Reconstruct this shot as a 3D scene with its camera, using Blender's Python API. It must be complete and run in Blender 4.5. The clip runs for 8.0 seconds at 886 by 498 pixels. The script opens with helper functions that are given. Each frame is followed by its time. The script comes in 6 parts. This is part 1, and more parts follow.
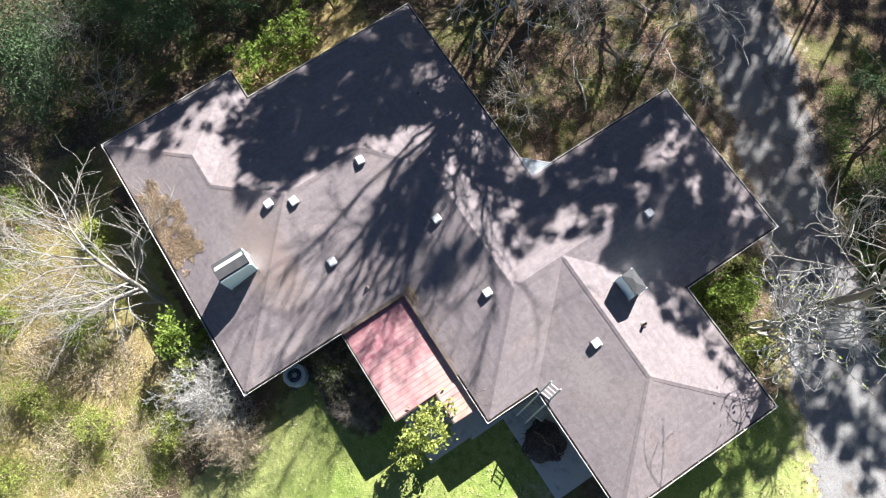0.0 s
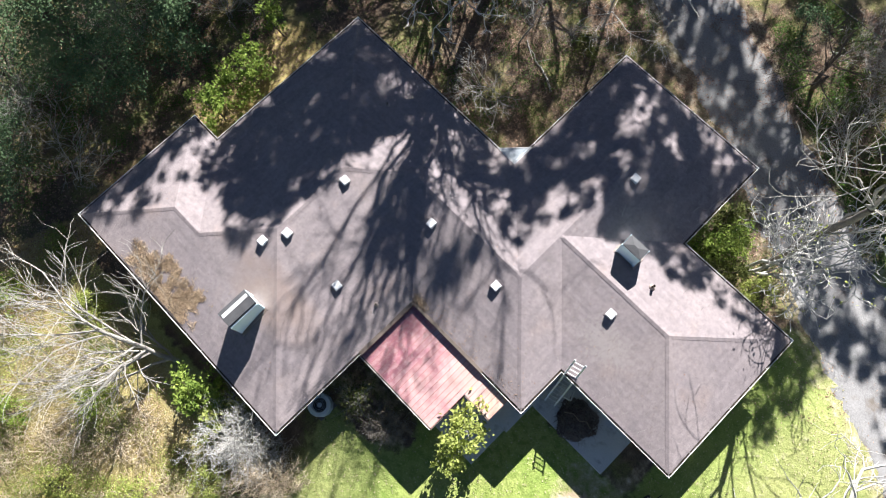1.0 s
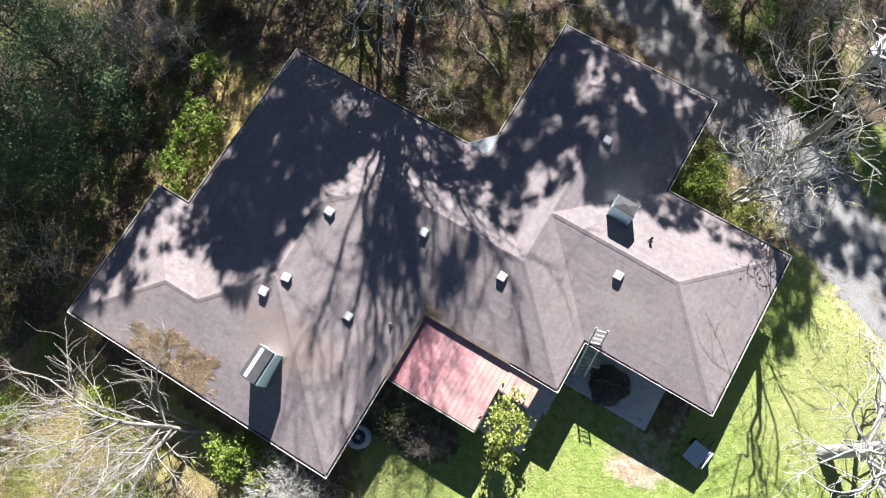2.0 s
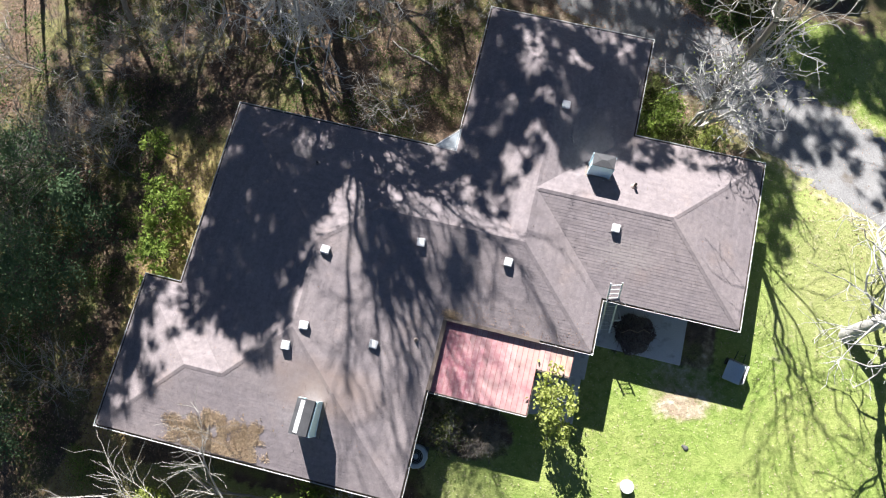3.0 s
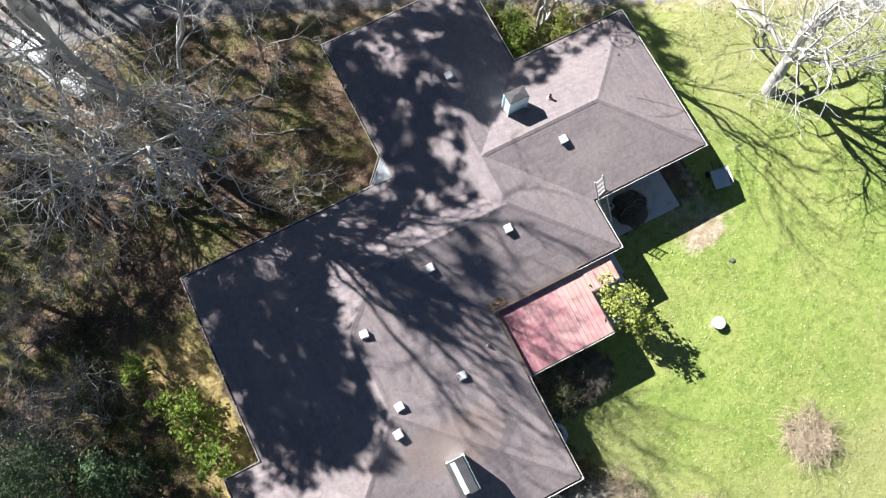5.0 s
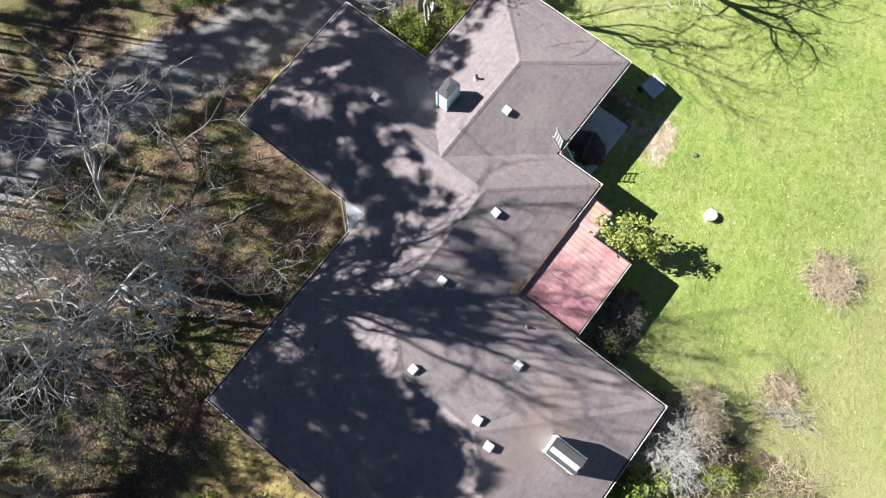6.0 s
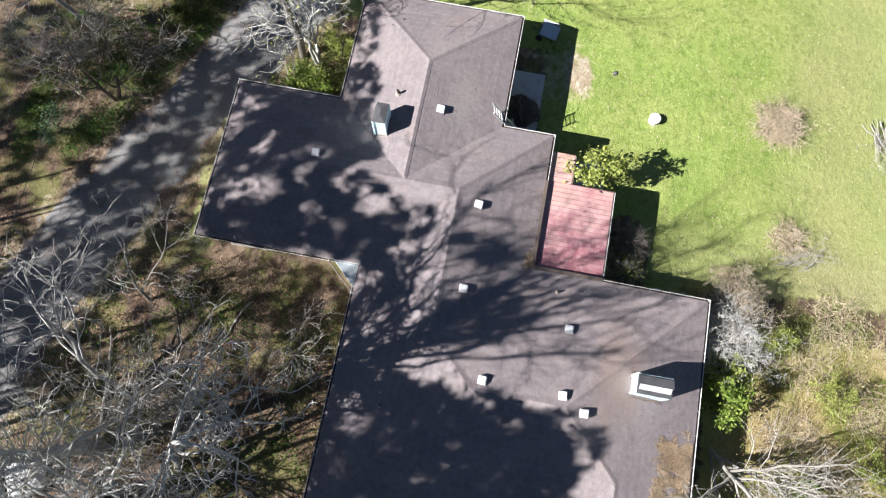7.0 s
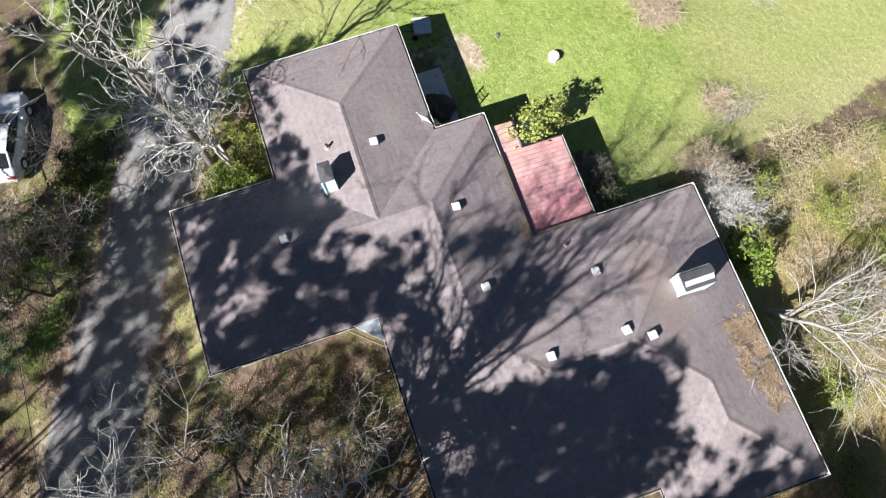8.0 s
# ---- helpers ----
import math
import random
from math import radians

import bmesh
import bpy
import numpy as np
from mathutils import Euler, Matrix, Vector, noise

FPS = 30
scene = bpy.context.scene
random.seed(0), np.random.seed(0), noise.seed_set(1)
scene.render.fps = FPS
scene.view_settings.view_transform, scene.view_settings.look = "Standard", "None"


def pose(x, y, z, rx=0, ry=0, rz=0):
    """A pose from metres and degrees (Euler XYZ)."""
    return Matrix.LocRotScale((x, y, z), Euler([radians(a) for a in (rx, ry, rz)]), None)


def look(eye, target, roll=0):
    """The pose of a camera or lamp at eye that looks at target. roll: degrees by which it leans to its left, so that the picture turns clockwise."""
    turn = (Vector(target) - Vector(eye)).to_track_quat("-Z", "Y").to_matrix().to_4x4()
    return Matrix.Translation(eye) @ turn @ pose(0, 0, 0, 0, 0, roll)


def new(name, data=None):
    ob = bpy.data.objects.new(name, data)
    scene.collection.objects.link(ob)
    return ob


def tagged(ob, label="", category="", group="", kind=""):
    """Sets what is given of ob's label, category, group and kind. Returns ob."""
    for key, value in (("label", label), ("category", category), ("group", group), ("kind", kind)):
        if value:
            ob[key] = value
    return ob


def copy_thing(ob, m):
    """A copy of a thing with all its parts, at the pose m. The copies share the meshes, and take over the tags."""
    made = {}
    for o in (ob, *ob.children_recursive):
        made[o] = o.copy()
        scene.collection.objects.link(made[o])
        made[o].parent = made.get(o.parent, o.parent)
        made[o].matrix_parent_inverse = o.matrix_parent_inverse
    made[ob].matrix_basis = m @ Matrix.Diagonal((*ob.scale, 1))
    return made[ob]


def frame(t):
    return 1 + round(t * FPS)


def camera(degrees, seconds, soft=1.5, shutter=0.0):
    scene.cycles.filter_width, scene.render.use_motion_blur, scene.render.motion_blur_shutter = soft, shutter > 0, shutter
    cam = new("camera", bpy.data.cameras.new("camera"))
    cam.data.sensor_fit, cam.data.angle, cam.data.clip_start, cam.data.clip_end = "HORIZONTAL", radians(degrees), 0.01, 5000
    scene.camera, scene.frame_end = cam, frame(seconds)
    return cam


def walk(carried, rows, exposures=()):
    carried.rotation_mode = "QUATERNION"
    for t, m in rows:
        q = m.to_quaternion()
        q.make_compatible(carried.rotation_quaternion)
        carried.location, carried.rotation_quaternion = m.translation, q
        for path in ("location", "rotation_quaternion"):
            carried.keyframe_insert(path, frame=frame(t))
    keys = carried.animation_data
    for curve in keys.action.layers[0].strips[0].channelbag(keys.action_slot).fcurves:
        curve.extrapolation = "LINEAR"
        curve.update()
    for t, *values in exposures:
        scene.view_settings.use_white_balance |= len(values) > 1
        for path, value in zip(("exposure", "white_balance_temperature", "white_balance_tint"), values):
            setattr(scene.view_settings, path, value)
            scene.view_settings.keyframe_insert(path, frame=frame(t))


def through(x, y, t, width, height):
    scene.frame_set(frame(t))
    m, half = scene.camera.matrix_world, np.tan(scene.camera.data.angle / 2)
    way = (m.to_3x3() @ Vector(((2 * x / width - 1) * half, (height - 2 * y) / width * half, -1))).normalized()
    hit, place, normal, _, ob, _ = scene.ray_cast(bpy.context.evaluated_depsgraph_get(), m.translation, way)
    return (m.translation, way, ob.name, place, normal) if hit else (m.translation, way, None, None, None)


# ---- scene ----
cam = camera(63.8, 8.0, 1.1, 0.15)
PATH = [
    (0, (7.294, -3.951, 31.073), (6.864, -3.712, 29.134), -4.2),
    (0.5, (6.87, -4.423, 31.157), (6.468, -4.15, 29.217), -4.4),
    (1, (6.333, -4.938, 31.227), (5.965, -4.626, 29.286), -4.3),
    (1.5, (5.709, -5.447, 31.288), (5.382, -5.096, 29.346), -4.5),
    (1.7, (5.405, -5.604, 31.31), (5.099, -5.237, 29.368), -4.4),
    (3, (3.089, -6.409, 31.701), (2.94, -5.976, 29.755), -5.4),
    (3.5, (1.891, -6.583, 31.883), (1.824, -6.134, 29.935), -4.5),
    (4, (0.543, -6.473, 32.039), (0.568, -6.025, 30.09), -2.7),
    (4.5, (-0.78, -6.166, 32.126), (-0.667, -5.731, 30.177), -1.7),
    (4.7, (-1.281, -5.947, 32.131), (-1.137, -5.522, 30.182), -1.6),
    (5.8, (-4.053, -3.997, 31.805), (-3.704, -3.68, 29.861), 0.8),
    (6, (-4.509, -3.525, 31.804), (-4.126, -3.234, 29.862), 0.8),
    (6.5, (-5.396, -2.035, 31.76), (-4.942, -1.834, 29.823), 0.9),
    (7, (-5.897, -0.347, 31.721), (-5.392, -0.252, 29.788), 0.3),
    (7.5, (-5.971, 1.445, 31.635), (-5.441, 1.42, 29.706), -0.9),
    (8, (-5.765, 3.247, 31.556), (-5.228, 3.096, 29.635), -3.1),
]
walk(cam, [(t, look(eye, target, roll)) for t, eye, target, roll in PATH], [(0, 1.53), (3.5, 1.42), (6, 1.24), (8, 1.13)])

# ---- light ----
SUN = Vector((-1.46, 2.82, 2.5)).normalized()
world = bpy.data.worlds.new("sky")
scene.world = world
world.use_nodes = True
wn = world.node_tree.nodes
sky = wn.new("ShaderNodeTexSky")
sky.sky_type, sky.sun_disc = "NISHITA", False
sky.air_density, sky.dust_density, sky.ozone_density = 0.6, 0.2, 3.0
sky.sun_elevation = math.asin(SUN.z)
sky.sun_rotation = math.atan2(SUN.x, SUN.y)
wn["Background"].inputs["Strength"].default_value = 0.033
world.node_tree.links.new(sky.outputs[0], wn["Background"].inputs["Color"])
sun_data = bpy.data.lights.new("sun", "SUN")
sun_data.energy, sun_data.angle, sun_data.color = 5.0, radians(0.42), (1.0, 0.98, 0.985)
sun = new("sun", sun_data)
sun.matrix_world = SUN.to_track_quat("Z", "Y").to_matrix().to_4x4()


# ---- materials ----
def material(name, rough=0.8, metal=0.0):
    m = bpy.data.materials.new(name)
    m.use_nodes = True
    b = m.node_tree.nodes["Principled BSDF"]
    b.inputs["Roughness"].default_value = rough
    b.inputs["Metallic"].default_value = metal
    return m, m.node_tree.nodes, m.node_tree.links, b


def coords(ns):
    return ns.new("ShaderNodeTexCoord").outputs["Object"]


def noise_tex(ns, ls, scale, detail=4.0, vec=None, rough=0.6):
    n = ns.new("ShaderNodeTexNoise")
    n.inputs["Scale"].default_value, n.inputs["Detail"].default_value = scale, detail
    n.inputs["Roughness"].default_value = rough
    ls.new(vec if vec is not None else coords(ns), n.inputs["Vector"])
    return n.outputs["Fac"]


def ramp(ns, ls, fac, stops):
    r = ns.new("ShaderNodeValToRGB")
    e = r.color_ramp.elements
    while len(e) < len(stops):
        e.new(0.5)
    for el, (pos, col) in zip(e, stops):
        el.position = pos
        el.color = (*col, 1.0)
    ls.new(fac, r.inputs["Fac"])
    return r.outputs["Color"]


def mix(ns, ls, fac, a, b, blend="MIX"):
    n = ns.new("ShaderNodeMix")
    n.data_type, n.blend_type = "RGBA", blend
    for sock, v in ((n.inputs[0], fac), (n.inputs[6], a), (n.inputs[7], b)):
        if isinstance(v, (int, float)):
            sock.default_value = v
        elif isinstance(v, tuple):
            sock.default_value = (*v, 1.0)
        else:
            ls.new(v, sock)
    return n.outputs[2]


def calc(ns, ls, op, a, b, clamp=False):
    n = ns.new("ShaderNodeMath")
    n.operation, n.use_clamp = op, clamp
    for sock, v in zip(n.inputs, (a, b)):
        if isinstance(v, (int, float)):
            sock.default_value = v
        else:
            ls.new(v, sock)
    return n.outputs[0]


def bump(ns, ls, b, height, strength, distance):
    n = ns.new("ShaderNodeBump")
    n.inputs["Strength"].default_value, n.inputs["Distance"].default_value = strength, distance
    ls.new(height, n.inputs["Height"])
    ls.new(n.outputs[0], b.inputs["Normal"])


def island(ns):
    return ns.new("ShaderNodeNewGeometry").outputs["Random Per Island"]


def worn(name, dark, light, scale, rough=0.8, metal=0.0, fine=40.0, relief=0.2, deep=0.01, stain=None):
    """A surface with stains at a large scale and grain at a small one."""
    m, ns, ls, b = material(name, rough, metal)
    big, small = noise_tex(ns, ls, scale, 5), noise_tex(ns, ls, fine, 3)
    col = ramp(ns, ls, big, [(0.3, dark), (0.7, light)])
    col = mix(ns, ls, 0.35, col, ramp(ns, ls, small, [(0.3, tuple(c * 0.6 for c in dark)), (0.7, tuple(min(1, c * 1.25) for c in light))]))
    if stain:
        col = mix(ns, ls, ramp(ns, ls, noise_tex(ns, ls, scale * 2.3, 6), [(0.55, (0, 0, 0)), (0.7, (0.8, 0.8, 0.8))]), col, stain)
    ls.new(col, b.inputs["Base Color"])
    bump(ns, ls, b, small, relief, deep)
    return m


def leafy(name, cols, rough=0.55, through=0.25):
    """Leaves, each island with a tone of its own, letting some light through."""
    m, ns, ls, b = material(name, rough)
    b.inputs["Specular IOR Level"].default_value = 0.08
    n = len(cols)
    col = ramp(ns, ls, island(ns), [(i / max(1, n - 1), c) for i, c in enumerate(cols)])
    col = mix(ns, ls, 0.5, col, ramp(ns, ls, noise_tex(ns, ls, 0.9, 3), [(0.3, tuple(c * 0.6 for c in cols[0])), (0.7, cols[-1])]))
    ls.new(col, b.inputs["Base Color"])
    if through:
        t = ns.new("ShaderNodeBsdfTranslucent")
        ls.new(col, t.inputs["Color"])
        s = ns.new("ShaderNodeMixShader")
        s.inputs[0].default_value = through
        ls.new(b.outputs[0], s.inputs[1])
        ls.new(t.outputs[0], s.inputs[2])
        ls.new(s.outputs[0], ns["Material Output"].inputs["Surface"])
    return m


def shingle_material():
    m, ns, ls, b = material("asphalt_shingle", 0.85)
    col = ramp(ns, ls, island(ns), [(0.0, (0.187, 0.164, 0.173)), (0.5, (0.218, 0.190, 0.200)), (1.0, (0.253, 0.223, 0.232))])
    weather = noise_tex(ns, ls, 0.35, 5)
    col = mix(ns, ls, ramp(ns, ls, weather, [(0.42, (0, 0, 0)), (0.66, (0.65, 0.65, 0.65))]), col, (0.323, 0.276, 0.266))
    blot = noise_tex(ns, ls, 1.7, 6, None, 0.7)
    col = mix(ns, ls, ramp(ns, ls, blot, [(0.52, (0, 0, 0)), (0.72, (0.65, 0.65, 0.65))]), col, (0.133, 0.111, 0.114))
    rust = noise_tex(ns, ls, 0.55, 4)
    col = mix(ns, ls, ramp(ns, ls, rust, [(0.58, (0, 0, 0)), (0.74, (0.5, 0.5, 0.5))]), col, (0.330, 0.244, 0.205))
    mott = noise_tex(ns, ls, 5.0, 8, None, 0.75)
    col = mix(ns, ls, 0.6, col, mix(ns, ls, 1.0, col, ramp(ns, ls, mott, [(0.32, (0.477, 0.476, 0.500)), (0.68, (1.55, 1.5, 1.45))]), "MULTIPLY"))
    sep = ns.new("ShaderNodeSeparateXYZ")
    ls.new(coords(ns), sep.inputs[0])

    def patch(cx, cy, rx, ry):
        u = calc(ns, ls, "POWER", calc(ns, ls, "ABSOLUTE", calc(ns, ls, "DIVIDE", calc(ns, ls, "SUBTRACT", sep.outputs[0], cx), rx), 0.0), 2.0)
        v = calc(ns, ls, "POWER", calc(ns, ls, "ABSOLUTE", calc(ns, ls, "DIVIDE", calc(ns, ls, "SUBTRACT", sep.outputs[1], cy), ry), 0.0), 2.0)
        return calc(ns, ls, "SUBTRACT", 1.0, calc(ns, ls, "ADD", u, v), True)
    stain = calc(ns, ls, "MULTIPLY", patch(-2.2, -6.7, 2.8, 1.5), noise_tex(ns, ls, 1.1, 5))
    col = mix(ns, ls, ramp(ns, ls, stain, [(0.1, (0, 0, 0)), (0.5, (0.75, 0.75, 0.75))]), col, (0.30, 0.205, 0.155))
    lichen = calc(ns, ls, "MULTIPLY", patch(8.2, 1.4, 2.6, 1.5), noise_tex(ns, ls, 7.0, 6, None, 0.75))
    col = mix(ns, ls, ramp(ns, ls, lichen, [(0.36, (0, 0, 0)), (0.5, (0.7, 0.7, 0.7))]), col, (0.36, 0.325, 0.30))
    grit = noise_tex(ns, ls, 70.0, 2)
    col = mix(ns, ls, 0.4, col, ramp(ns, ls, grit, [(0.3, (0.094, 0.077, 0.075)), (0.7, (0.396, 0.337, 0.326))]))
    ls.new(col, b.inputs["Base Color"])
    bump(ns, ls, b, grit, 0.4, 0.004)
    return m


def ground_material():
    m, ns, ls, b = material("ground_cover", 0.95)
    def attribute(name):
        a = ns.new("ShaderNodeAttribute")
        a.attribute_name = name
        return a.outputs["Fac"]
    n1, n2, n3, n4 = noise_tex(ns, ls, 0.5, 6), noise_tex(ns, ls, 3.0, 6), noise_tex(ns, ls, 22.0, 4), noise_tex(ns, ls, 0.16, 4)
    litter = ramp(ns, ls, n2, [(0.25, (0.040, 0.029, 0.020)), (0.45, (0.09, 0.064, 0.042)), (0.6, (0.19, 0.13, 0.085)), (0.75, (0.34, 0.255, 0.18))])
    litter = mix(ns, ls, 0.5, litter, ramp(ns, ls, n3, [(0.3, (0.03, 0.021, 0.015)), (0.7, (0.25, 0.175, 0.115))]))
    moss = ramp(ns, ls, n3, [(0.3, (0.055, 0.062, 0.018)), (0.7, (0.27, 0.25, 0.085))])
    wood = mix(ns, ls, ramp(ns, ls, n1, [(0.47, (0, 0, 0)), (0.58, (0.9, 0.9, 0.9))]), litter, moss)
    blade = ramp(ns, ls, n3, [(0.25, (0.105, 0.162, 0.028)), (0.5, (0.211, 0.290, 0.057)), (0.75, (0.343, 0.424, 0.113))])
    patchy = ramp(ns, ls, n2, [(0.3, (0.161, 0.244, 0.039)), (0.7, (0.309, 0.383, 0.095))])
    lawn = mix(ns, ls, 0.5, blade, patchy)
    lawn = mix(ns, ls, ramp(ns, ls, n1, [(0.45, (0, 0, 0)), (0.7, (0.45, 0.45, 0.45))]), lawn, (0.365, 0.406, 0.122))
    lawn = mix(ns, ls, ramp(ns, ls, n4, [(0.48, (0, 0, 0)), (0.66, (0.4, 0.4, 0.4))]), lawn, ramp(ns, ls, n2, [(0.35, (0.277, 0.278, 0.087)), (0.65, (0.442, 0.430, 0.165))]))
    lawn = mix(ns, ls, ramp(ns, ls, n2, [(0.30, (0.55, 0.55, 0.55)), (0.46, (0, 0, 0))]), lawn, (0.111, 0.197, 0.022))
    fleck = noise_tex(ns, ls, 9.0, 6, None, 0.8)
    lawn = mix(ns, ls, ramp(ns, ls, fleck, [(0.56, (0, 0, 0)), (0.68, (0.85, 0.85, 0.85))]), lawn, (0.521, 0.546, 0.234))
    lawn = mix(ns, ls, ramp(ns, ls, fleck, [(0.30, (0.7, 0.7, 0.7)), (0.44, (0, 0, 0))]), lawn, (0.083, 0.140, 0.018))
    straw = ramp(ns, ls, n3, [(0.3, (0.243, 0.229, 0.085)), (0.7, (0.414, 0.396, 0.196))])
    straw = mix(ns, ls, attribute("gold"), straw, ramp(ns, ls, n2, [(0.3, (0.24, 0.16, 0.055)), (0.6, (0.44, 0.33, 0.14)), (0.75, (0.36, 0.36, 0.12))]))
    lawn = mix(ns, ls, attribute("dry"), lawn, straw)
    soil = ramp(ns, ls, n2, [(0.3, (0.24, 0.16, 0.10)), (0.55, (0.42, 0.345, 0.24)), (0.75, (0.60, 0.54, 0.42))])
    edge = calc(ns, ls, "ADD", attribute("lawn"), calc(ns, ls, "MULTIPLY", calc(ns, ls, "SUBTRACT", n2, 0.5), 0.9))
    col = mix(ns, ls, ramp(ns, ls, edge, [(0.4, (0, 0, 0)), (0.6, (1, 1, 1))]), wood, lawn)
    bare = calc(ns, ls, "ADD", attribute("bare"), calc(ns, ls, "MULTIPLY", calc(ns, ls, "SUBTRACT", n2, 0.5), 0.8))
    col = mix(ns, ls, ramp(ns, ls, bare, [(0.4, (0, 0, 0)), (0.75, (1, 1, 1))]), col, soil)
    ls.new(col, b.inputs["Base Color"])
    bump(ns, ls, b, calc(ns, ls, "ADD", n3, calc(ns, ls, "MULTIPLY", n2, 2.0)), 0.7, 0.06)
    return m


def porch_material():
    m, ns, ls, b = material("faded_red_paint", 0.5, 0.0)
    sep = ns.new("ShaderNodeSeparateXYZ")
    ls.new(coords(ns), sep.inputs[0])
    fade = calc(ns, ls, "ADD", calc(ns, ls, "MULTIPLY", calc(ns, ls, "SUBTRACT", sep.outputs[0], 2.2), 0.19), calc(ns, ls, "MULTIPLY", calc(ns, ls, "SUBTRACT", noise_tex(ns, ls, 0.55, 3), 0.5), 1.9))
    col = ramp(ns, ls, fade, [(0.0, (0.36, 0.145, 0.18)), (0.3, (0.45, 0.235, 0.25)), (0.55, (0.54, 0.36, 0.335)), (0.8, (0.56, 0.41, 0.33)), (1.0, (0.52, 0.37, 0.275))])
    col = mix(ns, ls, ramp(ns, ls, noise_tex(ns, ls, 5.0, 6), [(0.42, (0, 0, 0)), (0.7, (0.55, 0.55, 0.55))]), col, (0.62, 0.47, 0.43))
    rnd = ns.new("ShaderNodeObjectInfo").outputs["Random"]
    col = mix(ns, ls, calc(ns, ls, "MULTIPLY", rnd, 0.25), col, (0.32, 0.12, 0.11))
    ls.new(col, b.inputs["Base Color"])
    bump(ns, ls, b, noise_tex(ns, ls, 30.0, 3), 0.15, 0.004)
    return m


M_SHINGLE = shingle_material()
M_GROUND = ground_material()
M_PORCH = porch_material()
M_RIB = worn("red_rib", (0.33, 0.13, 0.13), (0.44, 0.19, 0.18), 1.5, 0.5)
M_GUTTER = worn("white_gutter_metal", (0.62, 0.62, 0.60), (0.80, 0.80, 0.78), 1.2, 0.45, 0.0, 25, 0.1, 0.002, (0.30, 0.25, 0.19))
M_DARK_FILL = worn("dark_fill", (0.03, 0.024, 0.018), (0.09, 0.07, 0.05), 4.0, 0.95)
M_FASCIA = worn("brown_fascia", (0.10, 0.075, 0.06), (0.16, 0.125, 0.10), 1.5, 0.7)
M_SIDING = worn("siding_paint", (0.42, 0.40, 0.36), (0.52, 0.50, 0.45), 0.8, 0.7)
M_VENT = worn("white_vent_metal", (0.68, 0.68, 0.67), (0.83, 0.83, 0.81), 3.0, 0.45, 0.0, 30, 0.1, 0.002)
# Near-black: recess shade painted on vent throats and fan well; also the fan blades.
M_DARK = worn("recess_shade_and_fan_black", (0.015, 0.015, 0.016), (0.03, 0.03, 0.03), 4.0, 0.9)
M_CHIMNEY = worn("white_chimney_boards", (0.64, 0.86, 0.93), (0.72, 0.90, 0.95), 1.5, 0.7, 0.0, 30, 0.15, 0.004)
M_CAP = worn("grey_cap_metal", (0.055, 0.055, 0.058), (0.095, 0.095, 0.098), 3.0, 0.75)
M_CAP_SUNLIT = worn("sunlit_cap_metal", (0.50, 0.51, 0.51), (0.70, 0.70, 0.69), 3.0, 0.4, 0.1)
M_FLASH = worn("pale_flashing", (0.36, 0.29, 0.25), (0.46, 0.38, 0.33), 2.0, 0.6)
M_CONCRETE = worn("patio_concrete", (0.50, 0.52, 0.53), (0.66, 0.67, 0.67), 0.9, 0.85, 0.0, 30, 0.2, 0.005, (0.28, 0.29, 0.29))
M_ROAD = worn("grey_drive", (0.17, 0.166, 0.162), (0.29, 0.283, 0.274), 0.5, 0.95, 0.0, 14, 0.5, 0.02, (0.13, 0.105, 0.08))
M_BARK_PALE = worn("pale_bark", (0.26, 0.24, 0.205), (0.45, 0.425, 0.38), 1.2, 0.9, 0.0, 14, 0.6, 0.02)
# Whitened copy of the pale bark, making up for sun the added pines block.
M_BARK_WHITE = worn("whitish_bark", (0.37, 0.355, 0.32), (0.62, 0.60, 0.56), 1.2, 0.9, 0.0, 14, 0.6, 0.02)
M_BARK_GREY = worn("grey_bark", (0.21, 0.20, 0.175), (0.42, 0.40, 0.36), 1.2, 0.9, 0.0, 14, 0.6, 0.02)
M_BARK_BROWN = worn("brown_grey_bark", (0.11, 0.092, 0.075), (0.27, 0.24, 0.20), 1.2, 0.9, 0.0, 14, 0.8, 0.03)
M_BARK_DARK = worn("dark_bark", (0.055, 0.042, 0.032), (0.13, 0.10, 0.078), 1.5, 0.9, 0.0, 10, 0.7, 0.03)
M_STEM = worn("dry_stems", (0.36, 0.285, 0.19), (0.60, 0.50, 0.36), 0.7, 0.9, 0.0, 14, 0.3, 0.01)
M_GREEN = leafy("green_leaves", [(0.035, 0.085, 0.018), (0.075, 0.15, 0.03), (0.14, 0.22, 0.05)])
M_YELLOWGREEN = leafy("yellow_green_leaves", [(0.24, 0.31, 0.07), (0.42, 0.48, 0.12), (0.62, 0.65, 0.22)], 0.5, 0.42)
M_LIME = leafy("bright_green_leaves", [(0.07, 0.14, 0.025), (0.20, 0.31, 0.055), (0.42, 0.50, 0.12)], 0.5, 0.35)
M_DEEP = leafy("dark_needles", [(0.018, 0.040, 0.018), (0.036, 0.068, 0.028), (0.06, 0.10, 0.040)], 0.6, 0.12)
M_MID = leafy("soft_green_leaves", [(0.070, 0.120, 0.062), (0.100, 0.165, 0.080), (0.145, 0.220, 0.105)], 0.6, 0.15)
M_OLIVE = leafy("olive_leaves", [(0.05, 0.07, 0.02), (0.10, 0.12, 0.035), (0.17, 0.18, 0.055)])
M_BROWN = leafy("brown_fallen_leaves", [(0.10, 0.048, 0.030), (0.28, 0.155, 0.098), (0.56, 0.40, 0.29)], 0.8, 0.05)
M_TAN = leafy("tan_fallen_leaves", [(0.27, 0.19, 0.12), (0.48, 0.36, 0.24), (0.66, 0.52, 0.37)], 0.8, 0.05)
